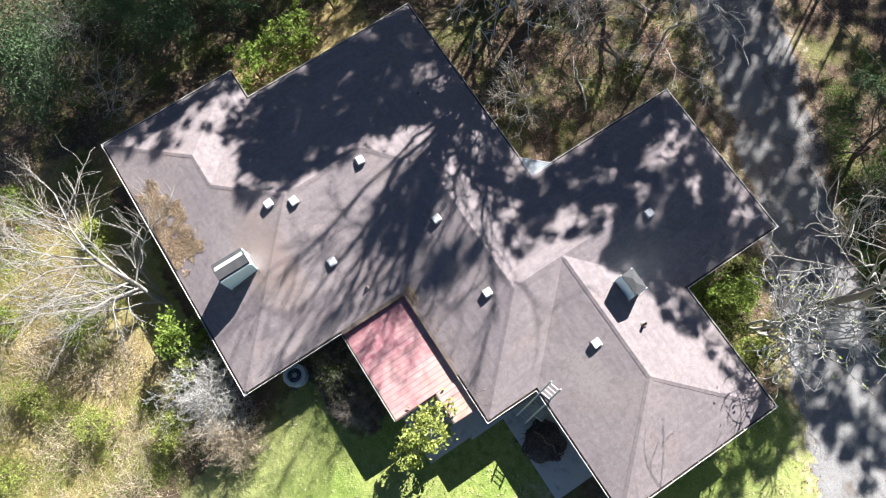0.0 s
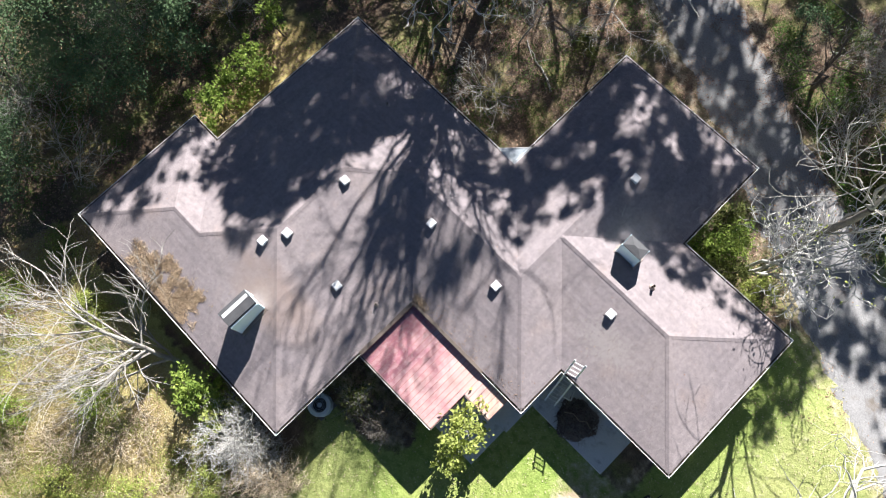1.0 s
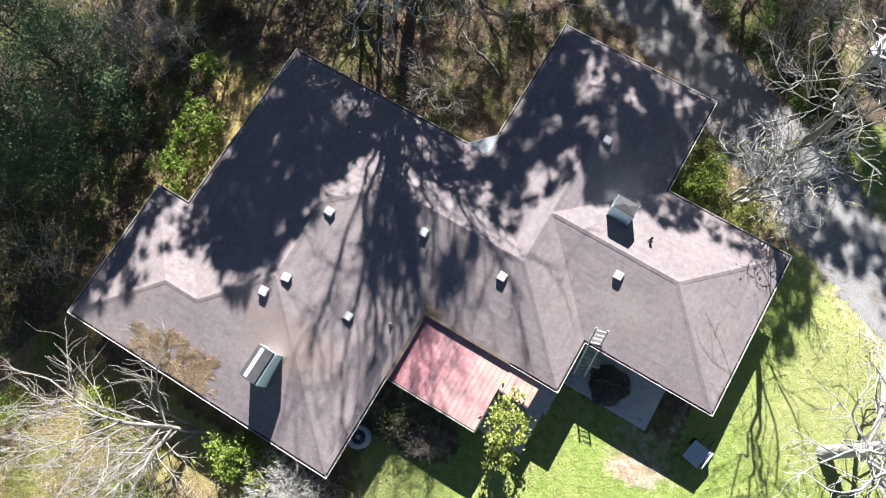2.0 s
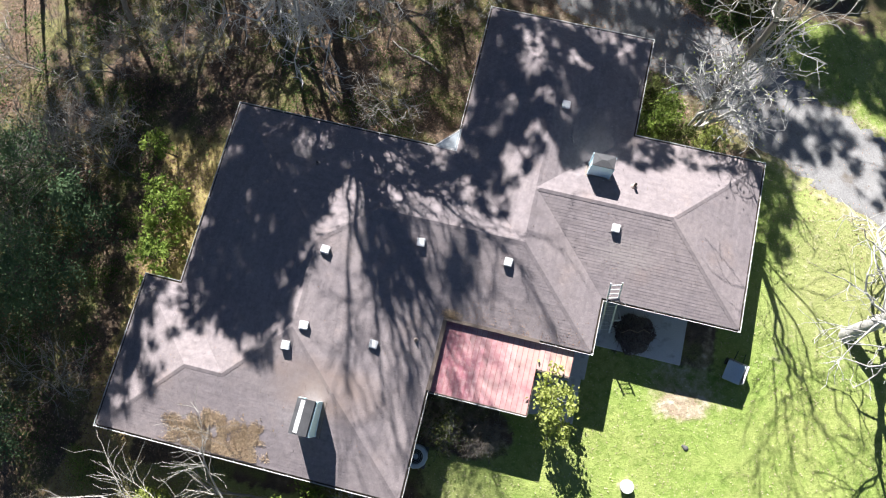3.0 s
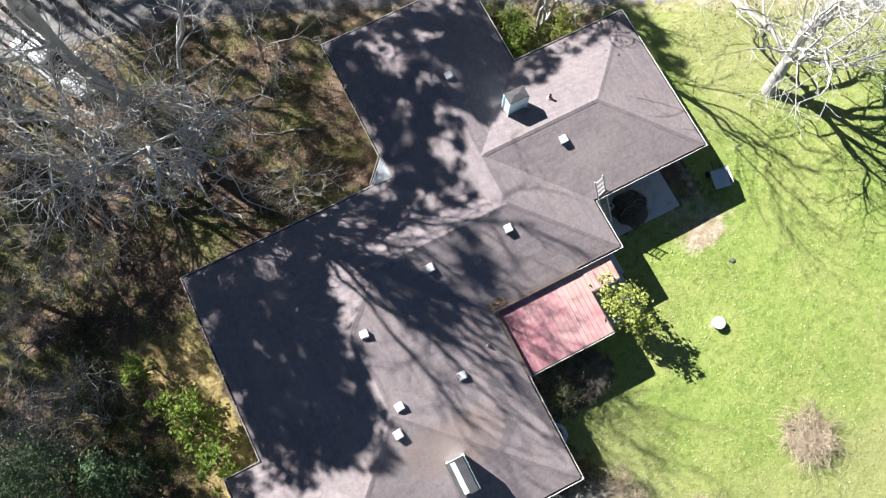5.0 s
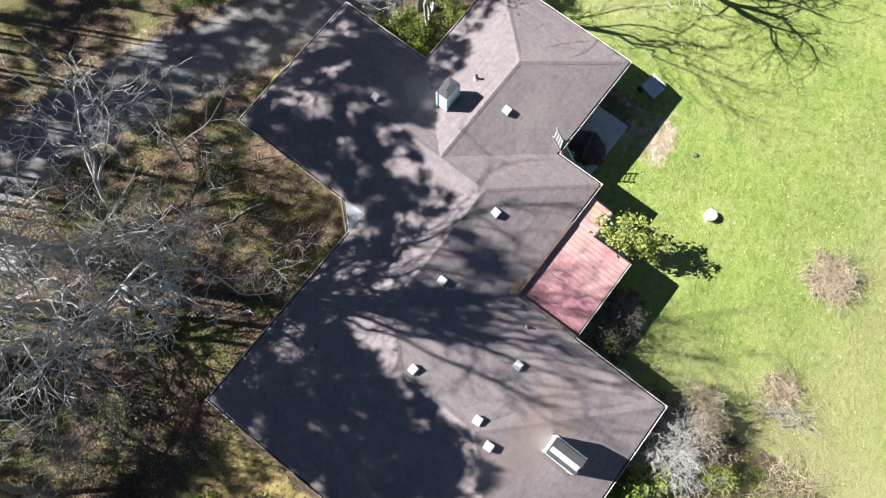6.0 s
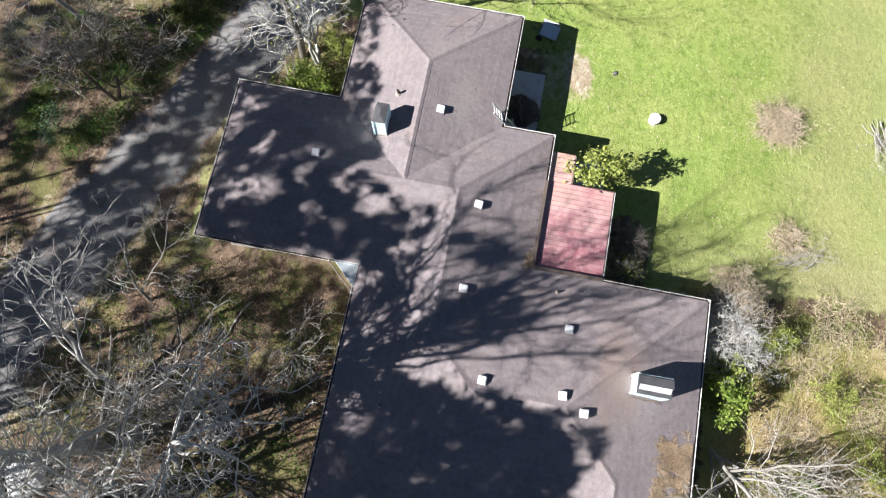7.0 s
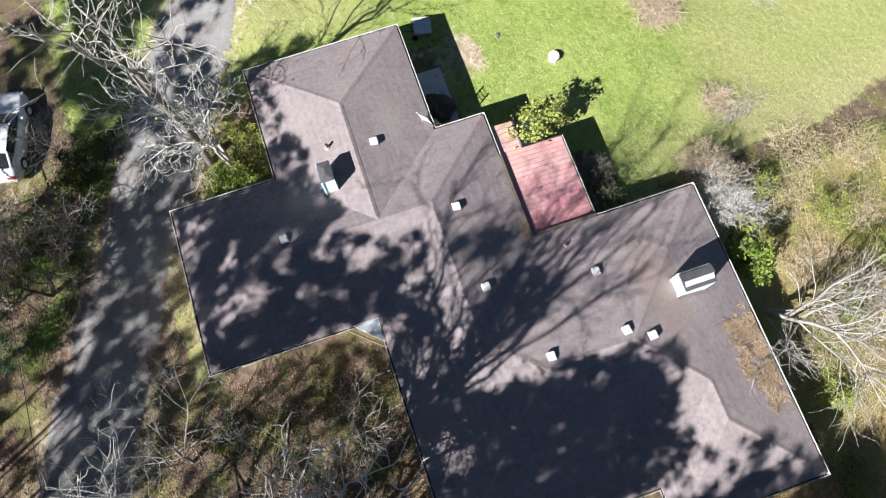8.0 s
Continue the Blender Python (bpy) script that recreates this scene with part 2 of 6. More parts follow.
M_STRAW = leafy("pale_lawn_leaves", [(0.34, 0.29, 0.15), (0.50, 0.44, 0.25), (0.66, 0.59, 0.39)], 0.8, 0.05)
M_BLADE = leafy("grass_blades", [(0.08, 0.15, 0.02), (0.15, 0.25, 0.04), (0.26, 0.35, 0.09)], 0.6, 0.2)
M_ALU = worn("aluminium", (0.62, 0.63, 0.64), (0.78, 0.79, 0.80), 6.0, 0.6, 0.0)
M_PLASTIC = worn("grey_plastic", (0.42, 0.43, 0.44), (0.55, 0.56, 0.57), 2.0, 0.5)
M_WHITE = worn("white_plastic", (0.62, 0.62, 0.60), (0.76, 0.76, 0.74), 2.0, 0.5)
M_ACBLUE = worn("grey_blue_enamel", (0.42, 0.52, 0.57), (0.56, 0.64, 0.68), 2.0, 0.5)
M_STONE = worn("grey_stone", (0.08, 0.078, 0.075), (0.16, 0.155, 0.15), 4.0, 0.9)
M_WELL = worn("pale_concrete_cap", (0.62, 0.60, 0.56), (0.78, 0.76, 0.72), 2.5, 0.8, 0.0, 30, 0.2, 0.005)
M_CARWHITE = worn("white_car_paint", (0.70, 0.72, 0.74), (0.78, 0.80, 0.82), 0.8, 0.25, 0.0, 20, 0.02, 0.001)
M_CARSILVER = worn("silver_car_paint", (0.36, 0.38, 0.40), (0.44, 0.46, 0.48), 0.8, 0.25, 0.5, 20, 0.02, 0.001)
M_GLASS = worn("dark_car_glass", (0.012, 0.015, 0.018), (0.02, 0.024, 0.028), 2.0, 0.08, 0.0, 20, 0.0, 0.001)
M_TYRE = worn("tyre_rubber", (0.015, 0.015, 0.015), (0.03, 0.03, 0.03), 5.0, 0.85)
M_RED = worn("red_lens", (0.35, 0.015, 0.015), (0.45, 0.03, 0.025), 5.0, 0.2)
M_CLEAR = worn("cloudy_panel", (0.20, 0.23, 0.25), (0.42, 0.46, 0.48), 3.0, 0.3)


# ---- mesh helpers ----
def mesh_part(name, verts, faces, mat, parent=None, label="", smooth=False):
    me = bpy.data.meshes.new(name)
    me.from_pydata([tuple(v) for v in verts], [], [tuple(f) for f in faces])
    me.materials.append(mat)
    if smooth:
        me.polygons.foreach_set("use_smooth", [True] * len(me.polygons))
    ob = new(name, me)
    if parent:
        ob.parent = parent
    if label:
        ob["label"] = label
    return ob


def part(name, bm, mat, parent=None, label="", smooth=False):
    me = bpy.data.meshes.new(name)
    bmesh.ops.recalc_face_normals(bm, faces=bm.faces[:])
    bm.to_mesh(me)
    bm.free()
    me.materials.append(mat)
    if smooth:
        me.polygons.foreach_set("use_smooth", [True] * len(me.polygons))
    ob = new(name, me)
    if parent:
        ob.parent = parent
    if label:
        ob["label"] = label
    return ob


def thing(name, at, label, category, group="", turn=0.0, kind=""):
    e = new(name)
    e.matrix_basis = pose(*at, 0, 0, turn)
    return tagged(e, label, category, group, kind)


def add_box(bm, x0, x1, y0, y1, z0, z1, bev=0.0, m=None):
    vs = [bm.verts.new((x, y, z)) for z in (z0, z1) for x, y in ((x0, y0), (x1, y0), (x1, y1), (x0, y1))]
    fs = [bm.faces.new([vs[i] for i in f]) for f in ((3, 2, 1, 0), (4, 5, 6, 7), (0, 1, 5, 4), (1, 2, 6, 5), (2, 3, 7, 6), (3, 0, 4, 7))]
    if bev:
        r = bmesh.ops.bevel(bm, geom=list({e for f in fs for e in f.edges}), offset=bev, segments=2, affect="EDGES", profile=0.5)
        vs = list({v for f in r["faces"] for v in f.verts} | {v for v in vs if v.is_valid})
    if m is not None:
        bmesh.ops.transform(bm, matrix=m, verts=vs)
    return vs


def box(x0, x1, y0, y1, z0, z1, bev=0.0, m=None):
    bm = bmesh.new()
    add_box(bm, x0, x1, y0, y1, z0, z1, bev, m)
    return bm


def add_rod(bm, a, b, r0, r1=None, sides=8):
    a, b = Vector(a), Vector(b)
    r1 = r0 if r1 is None else r1
    q = (b - a).to_track_quat("Z", "Y").to_matrix().to_4x4()
    bmesh.ops.create_cone(bm, cap_ends=True, segments=sides, radius1=r0, radius2=r1, depth=(b - a).length, matrix=Matrix.Translation((a + b) / 2) @ q)


def rod(a, b, r0, r1=None, sides=8):
    bm = bmesh.new()
    add_rod(bm, a, b, r0, r1, sides)
    return bm


def lathe(profile, sides=20, cap=True):
    """A turned body: profile is (radius, height) from below to above."""
    bm = bmesh.new()
    rings = [[bm.verts.new((r * math.cos(2 * math.pi * k / sides), r * math.sin(2 * math.pi * k / sides), z)) for k in range(sides)] for r, z in profile]
    for lo, hi in zip(rings, rings[1:]):
        for k in range(sides):
            bm.faces.new((lo[k], lo[(k + 1) % sides], hi[(k + 1) % sides], hi[k]))
    if cap:
        bm.faces.new(rings[-1])
        bm.faces.new(rings[0][::-1])
    return bm


def tubes(segs, sides=4):
    """Tapered limbs without caps, out of rows (p0, p1, r0, r1)."""
    a = np.array([(*s[0], *s[1], s[2], s[3]) for s in segs], float)
    p0, p1, r0, r1 = a[:, :3], a[:, 3:6], a[:, 6], a[:, 7]
    d = p1 - p0
    d /= np.maximum(np.linalg.norm(d, axis=1), 1e-6)[:, None]
    ref = np.where(np.abs(d[:, 2:3]) < 0.9, np.array([[0, 0, 1.0]]), np.array([[1.0, 0, 0]]))
    u = np.cross(d, ref)
    u /= np.linalg.norm(u, axis=1)[:, None]
    w = np.cross(d, u)
    verts = np.zeros((len(a), 2, sides, 3))
    for k in range(sides):
        off = math.cos(2 * math.pi * k / sides) * u + math.sin(2 * math.pi * k / sides) * w
        verts[:, 0, k], verts[:, 1, k] = p0 + off * r0[:, None], p1 + off * r1[:, None]
    base = (np.arange(len(a)) * 2 * sides)[:, None]
    faces = []
    for k in range(sides):
        j = (k + 1) % sides
        faces.append(np.hstack([base + k, base + j, base + sides + j, base + sides + k]))
    return verts.reshape(-1, 3), np.vstack(faces)


def leaves(centres, size, rng, flat=0.0, narrow=0.6):
    """A bent, four-cornered leaf at each place."""
    c = np.asarray(centres, float)
    n = len(c)
    d = rng.normal(size=(n, 3))
    d[:, 2] *= 1 - flat
    d /= np.linalg.norm(d, axis=1)[:, None]
    nrm = rng.normal(size=(n, 3))
    nrm[:, 2] += 0.8 + 6 * flat
    s = np.cross(d, nrm)
    s /= np.linalg.norm(s, axis=1)[:, None]
    ln = size * rng.uniform(0.6, 1.3, (n, 1))
    v = np.stack([c - d * ln / 2, c + s * ln * narrow / 2, c + d * ln / 2, c - s * ln * narrow / 2], 1)
    v[:, 1, 2] += ln[:, 0] * 0.12
    return v.reshape(-1, 3), np.arange(4 * n).reshape(n, 4)


# ---- the lie of the land ----
def ease(x):
    x = min(1.0, max(0.0, x))
    return x * x * (3 - 2 * x)


def gz(x, y):
    z = 0.12 - 0.95 * ease((y - 4.5) / 8) - 0.45 * ease((-9 - y) / 10) - 0.35 * ease((-10.5 - x) / 8)
    far = max(0.0, max(abs(x), abs(y)) - 60) / 400
    return z + 0.05 * noise.noise((x * 0.4, y * 0.4, 0)) * (1 - ease(far)) - 2 * ease(far)


def inside(x, y, rects):
    return any(a < x < b and c < y < d for a, b, c, d in rects)


# the eaves, as overlapping rectangles (x0, x1, y0, y1)
XA, XB, XC, XD, XE, XF = -10.98, -9.43, 0.40, 1.58, 7.70, 13.32
YA, YB, YC, YD, YE, YF, YG = -10.16, -3.92, -2.72, -0.42, 4.42, 6.86, 11.54
RECTS = [(XB, XE, YC, YE), (XC, XE, YC, YG), (XC, XF, YD, YF), (XB, XD, YA, YE), (XA, XD, YA, YB)]
OUTLINE = [(XA, YA), (XD, YA), (XD, YC), (XE, YC), (XE, YD), (XF, YD), (XF, YF), (XE, YF), (XE, YG), (XC, YG), (XC, YE), (XB, YE), (XB, YB), (XA, YB)]
EAVE, PITCH = 2.6, 1 / 3


def roof_owner(x, y):
    """How far in from its eave the roof is at (x, y), and which eave line it rises from."""
    best, who = -1e9, None
    for a, b, c, d in RECTS:
        v, k = min((x - a, ("x", a, 1)), (b - x, ("x", b, -1)), (y - c, ("y", c, 1)), (d - y, ("y", d, -1)))
        if v > best + 1e-9:
            best, who = v, k
    return best, who


def roof_z(x, y):
    return EAVE + PITCH * max(0.0, roof_owner(x, y)[0])


# ---- ground, drive ----
DRIVE = [(60, -14), (42, -5), (30, 2.2), (24, 5.9), (19.4, 8.7), (15.0, 11.0), (9.5, 13.8), (4.5, 16.2), (-1.5, 18.8), (-9, 21), (-20, 22.5), (-36, 23)]


def along(line, step):
    pts = [Vector(p) for p in line]
    out = []
    for i in range(len(pts) - 1):
        p0, p1, p2, p3 = pts[max(0, i - 1)], pts[i], pts[i + 1], pts[min(len(pts) - 1, i + 2)]
        n = max(2, int((p2 - p1).length / step))
        for k in range(n):
            t = k / n
            out.append(0.5 * (2 * p1 + (p2 - p0) * t + (2 * p0 - 5 * p1 + 4 * p2 - p3) * t * t + (3 * p1 - p0 - 3 * p2 + p3) * t ** 3))
    return out + [pts[-1]]


def drive_gap(x, y):
    if y < 6.5 - 0.4 * (x - 14) * (x > 14):
        return 9.0
    return float(np.min(np.hypot(DRIVE_XY[:, 0] - x, DRIVE_XY[:, 1] - y)))


DRIVE_XY = np.array([tuple(q) for q in along(DRIVE, 1.0)])


def build_ground():
    near = np.arange(-40, 44.1, 0.5)
    far = [60, 90, 140, 220, 350, 600, 1000, 1600]
    xs = np.concatenate([[-f for f in far[::-1]], near, far])
    ys = np.concatenate([[-f for f in far[::-1]], near, far])
    verts = [(x, y, gz(x, y)) for y in ys for x in xs]
    w = len(xs)
    faces = [(j * w + i, j * w + i + 1, (j + 1) * w + i + 1, (j + 1) * w + i) for j in range(len(ys) - 1) for i in range(w - 1)]
    ob = mesh_part("ground", verts, faces, M_GROUND, smooth=True)
    lawn, bare, dry, gold = [], [], [], []
    for x, y, z in verts:
        n = noise.noise((x * 0.25, y * 0.25, 3.0))
        g = ease((x - 1.0 + 0.16 * (y + 8) * (y < -8) + n) / 1.6) * ease((-1.5 - y) / 1.0)
        g *= 1 - 0.8 * ease(1.6 - math.hypot((x - 3.4) / 2.2, (y + 7.0) / 1.1) + 0.5 * n)
        g = max(g, ease((x - 12.9 + n) / 1.2) * ease((9.6 - y) / 2), ease((x - 14.0 + n) / 1.6) * ease((18 - y) / 3))
        strip = ease((x + 13.6 + 0.8 * n) / 1.0) * ease((-9.8 - x) / 0.8) * ease((4.5 - y) / 2) * (0.8 + 0.3 * n)
        bank = ease((-10.8 - y + n) / 1.2) * ease((2.5 - x) / 1.5) * ease((x + 13 + n) / 2) * (0.9 + 0.35 * n)
        wing = 0.9 * ease(1.6 - math.hypot((x - 3.4) / 3.6, (y - 12.7) / 0.9) + 0.5 * n)
        lawn.append(max(g, strip, bank, wing))
        dry.append(min(1.0, wing + 0.45 * ease((-7.5 - y) / 2) * ease((7 - x) / 3) + 0.85 * (x < -9) + 0.5 * ease((-11.5 - y + 2 * n) / 5) + 0.55 * ease((x - 13 + 2 * n) / 5) * ease((y + 2) / 4) * ease((10 - y) / 2) + 0.45 * ease((-11 - y) / 2) * ease((2.5 - x) / 1.5)))
        gold.append(max(ease((-9.5 - x) / 1.0) * ease((x + 14.6 + n) / 1.5), 0.6 * ease((-11.5 - y) / 1.5) * ease((2.5 - x) / 1.5)))
        verge = 0.56 * ease((3.4 - drive_gap(x, y)) / 0.9) if abs(x) < 40 and abs(y) < 44 else 0.0
        s = 1.1 - math.hypot((x - 12.25) / 1.0, (y + 3.75) / 0.65)
        bare.append(max(ease(s + 0.4), 0.75 * ease(1.5 - math.hypot(x - 10.57, y + 7.55) / 0.5), 0.55 * ease(1.3 - math.hypot((x - 13.0) / 3.2, (y - 20.5) / 3.0) + 0.6 * n), 0.56 * ease(1.5 - math.hypot((x - 12.3) / 2.0, (y + 3.1) / 1.6)), 0.4 * ease(1.5 - math.hypot((x - 12.4) / 2.6, (y + 3.0) / 2.1) + 0.3 * n), 0.36 * ease((x - 13.6 + n) / 2) * ease((y + 5) / 4) * ease((11 - y) / 2), 0.62 * ease(1.5 - math.hypot((x - 13.0) / 0.36, (y + 1.1) / 1.3)), 0.5 * ease(1.6 - math.hypot((x - 3.4) / 2.2, (y + 7.0) / 1.1) + 0.4 * n), verge))
    for key, vals in (("lawn", lawn), ("bare", bare), ("dry", dry), ("gold", gold)):
        ob.data.attributes.new(key, "FLOAT", "POINT").data.foreach_set("value", vals)
    return tagged(ob, "uneven ground of mown green lawn and brown leaf litter", "ground", kind="structure")


build_ground()

def build_drive():
    mid = along(DRIVE, 0.35)
    verts, faces, rows = [], [], 25
    for i, p in enumerate(mid):
        d = (mid[min(i + 1, len(mid) - 1)] - mid[max(i - 1, 0)]).normalized()
        side = Vector((-d.y, d.x))
        half = 2.2 + 0.45 * noise.noise((i * 0.12, 1.7, 0)) + 0.25 * noise.noise((i * 0.5, 5.1, 0))
        for k in range(rows):
            f = k / (rows - 1) * 2 - 1
            q = p + side * half * f
            verts.append((q.x, q.y, gz(q.x, q.y) + (0.05 - 0.12 * abs(f) ** 6) + 0.015 * noise.noise((q.x, q.y, 0)) + 0.10 * f ** 4 * noise.noise((q.x * 2.7, q.y * 2.7, 4)) + 0.05 * f ** 4 * noise.noise((q.x * 0.8, q.y * 0.8, 9))))
    for i in range(len(mid) - 1):
        for k in range(rows - 1):
            faces.append((i * rows + k, i * rows + k + 1, (i + 1) * rows + k + 1, (i + 1) * rows + k))
    return tagged(mesh_part("road", verts, faces, M_ROAD, smooth=True), "worn grey asphalt drive with leaf-strewn soft edges", "road", kind="structure")


build_drive()


# ---- the house ----
house = thing("house", (0, 0, 0), "single-storey house under a brown-grey shingled hip roof", "house")


def build_walls():
    n = len(OUTLINE)
    inset = 0.5
    pts = []
    for i, (x, y) in enumerate(OUTLINE):
        (ax, ay), (bx, by) = OUTLINE[i - 1], OUTLINE[(i + 1) % n]
        d0, d1 = Vector((x - ax, y - ay)).normalized(), Vector((bx - x, by - y)).normalized()
        n0, n1 = Vector((-d0.y, d0.x)), Vector((-d1.y, d1.x))
        pts.append(Vector((x, y)) + (n0 + n1) * inset)
    for i in range(n):
        a, b = pts[i], pts[(i + 1) % n]
        d = (b - a).normalized()
        inw = Vector((-d.y, d.x)) * 0.16
        bm = bmesh.new()
        a2 = a + inw
        b2 = b - d * 0.001
        lo = -1.4
        vs = [bm.verts.new((q.x, q.y, z)) for z in (lo, 2.46) for q in (a, b2, b2 + inw, a2)]
        for f in ((3, 2, 1, 0), (4, 5, 6, 7), (0, 1, 5, 4), (1, 2, 6, 5), (2, 3, 7, 6), (3, 0, 4, 7)):
            bm.faces.new([vs[k] for k in f])
        part("wall", bm, M_SIDING, house)


build_walls()


def crossings(kind, off, sgn, d, lo, hi):
    """The stretches of the line d inside an eave line where the roof rises from that eave."""
    line = off + sgn * d
    def mine(s):
        p = (line, s) if kind == "x" else (s, line)
        v, who = roof_owner(*p)
        return who == (kind, off, sgn) and v > 0
    step, out, was, start = 0.04, [], False, None
    s = lo
    while s <= hi + step:
        now = mine(s)
        if now != was:
            a, b = s - step, s
            for _ in range(9):
                c = (a + b) / 2
                if mine(c) == now:
                    b = c
                else:
                    a = c
            if now:
                start = b
            else:
                out.append((start, a))
            was = now
        s += step
    return out


def build_roof():
    rng = np.random.default_rng(5)
    course = 0.127 / math.sqrt(1 + PITCH ** 2)
    for kind, off, sgn, lo, hi in (("x", XA, 1, YA, YB), ("x", XB, 1, YA, YE), ("x", XC, 1, YE - 8, YG), ("x", XD, -1, YA, YE), ("x", XE, -1, YC, YG), ("x", XF, -1, YD, YF),
                                   ("y", YA, 1, XA, XD), ("y", YB, -1, XA, XB + 6), ("y", YC, 1, XB, XE), ("y", YD, 1, XC, XF), ("y", YE, -1, XB, XE), ("y", YF, -1, XC, XF), ("y", YG, -1, XC, XE)):
        verts, faces = [], []
        k = 0
        while True:
            d0, d1 = k * course + 1e-4, (k + 1) * course
            low, high = crossings(kind, off, sgn, d0, lo - 0.1, hi + 0.1), crossings(kind, off, sgn, d1, lo - 0.1, hi + 0.1)
            if not low:
                break
            if not high:
                u, v = d0, d1
                for _ in range(10):
                    w = (u + v) / 2
                    if crossings(kind, off, sgn, w, lo - 0.1, hi + 0.1):
                        u = w
                    else:
                        v = w
                d1 = u
                high = crossings(kind, off, sgn, d1, lo - 0.1, hi + 0.1) if d1 > d0 else low
            if len(high) != len(low):
                high = [((a + b) / 2 - (b - a) * 0.35, (a + b) / 2 + (b - a) * 0.35) for a, b in low]
            for (a0, b0), (a1, b1) in zip(low, high):
                s = min(a0, a1) - rng.uniform(0, 0.9)
                end = max(b0, b1)
                while s < end:
                    e = s + 0.92
                    lift = 0.007 + rng.uniform(0, 0.004)
                    row = []
                    for d, up, u, v in ((d0, lift, max(s, a0), min(e - 0.006, b0)), (d1, 0.003, max(s, a1), min(e - 0.006, b1))):
                        u, v = min(u, b0 if d == d0 else b1), max(v, a0 if d == d0 else a1)
                        for q in (u, v):
                            x, y = (off + sgn * d, q) if kind == "x" else (q, off + sgn * d)
                            row.append((x, y, EAVE + PITCH * d + up))
                    if row[0] != row[1] or row[2] != row[3]:
                        i = len(verts)
                        foot = [(x, y, z - lift - 0.01) for x, y, z in row[:2]]
                        verts += row + foot
                        up = (sgn > 0) == (kind == "y")
                        f1, f2 = (i, i + 1, i + 3, i + 2), (i + 4, i + 5, i + 1, i)
                        faces += [f1, f2] if up else [f1[::-1], f2[::-1]]
                    s = e
            k += 1
        ob = mesh_part("roof_slope", verts, faces, M_SHINGLE, house)
        ob["kind"] = "stuff"


build_roof()


def cap_line(a, b, width=0.13):
    """Overlapping cap shingles folded over a ridge or a hip."""
    rng = np.random.default_rng(int(abs(a[0] * 31 + a[1] * 17)) + 3)
    a, b = Vector((*a, roof_z(*a))), Vector((*b, roof_z(*b)))
    d = (b - a).normalized()
    flat = Vector((-d.y, d.x, 0)).normalized()
    n = max(2, int((b - a).length / 0.14))
    verts, faces = [], []
    for k in range(n):
        p, q = a + (b - a) * (k / n), a + (b - a) * min(1, (k + 1.25) / n)
        def at(c, off, up):
            r = c + flat * off
            return (r.x, r.y, min(roof_z(r.x, r.y), c.z) + up)
        lift = 0.016 + rng.uniform(0, 0.004)
        i = len(verts)
        w = width * rng.uniform(0.93, 1.05)
        verts += [at(p, -w, lift), at(p, 0, lift + 0.008), at(p, w, lift), at(q, w, 0.013), at(q, 0, 0.020), at(q, -w, 0.013), at(p, -w, 0), at(p, 0, 0), at(p, w, 0)]
        faces += [(i, i + 5, i + 4, i + 1), (i + 1, i + 4, i + 3, i + 2), (i, i + 1, i + 7, i + 6), (i + 1, i + 2, i + 8, i + 7)]
    ob = mesh_part("ridge_cap", verts, faces, M_SHINGLE, house)
    ob["kind"] = "stuff"


H1, H2, H3, H4, H5 = (YE - YC) / 2, (XE - XC) / 2, (YF - YD) / 2, (XD - XB) / 2, (YB - YA) / 2
X4, Y5, Y1, Y3, X2 = XB + H4, YA + H5, YC + H1, YD + H3, XC + H2
for a, b in (((X4, YA + H4), (X4, YE - H4)), ((X4, YE - H4), (XB + 0.05, YE - 0.05)), ((X4, YA + H4), (XD - 0.05, YA + 0.05)), ((XA + H5, Y5), (XB + H5, Y5)), ((X4, YA + H4), (XB + H5, Y5)),
             ((XA + H5, Y5), (XA + 0.05, YA + 0.05)), ((XA + H5, Y5), (XA + 0.05, YB - 0.05)), ((X4, YE - H4), (XD - H1, Y1)), ((XD - H1, Y1), (XE - H1, Y1)), ((XE - H1, Y1), (XE - 0.05, YC + 0.05)),
             ((X2, Y1 + 0.05), (X2, YG - H2)), ((X2, YG - H2), (XC + 0.05, YG - 0.05)), ((X2, YG - H2), (XE - 0.05, YG - 0.05)),
             ((XE - H3, Y3), (XF - H3, Y3)), ((XF - H3, Y3), (XF - 0.05, YD + 0.05)), ((XF - H3, Y3), (XF - 0.05, YF - 0.05))):
    cap_line(a, b)


HANGER = bpy.data.meshes.new("gutter_hanger")
hanger_bm = box(0.0, 0.098, -0.009, 0.009, 0.0, 0.008)
hanger_bm.to_mesh(HANGER)
hanger_bm.free()
HANGER.materials.append(M_GUTTER)


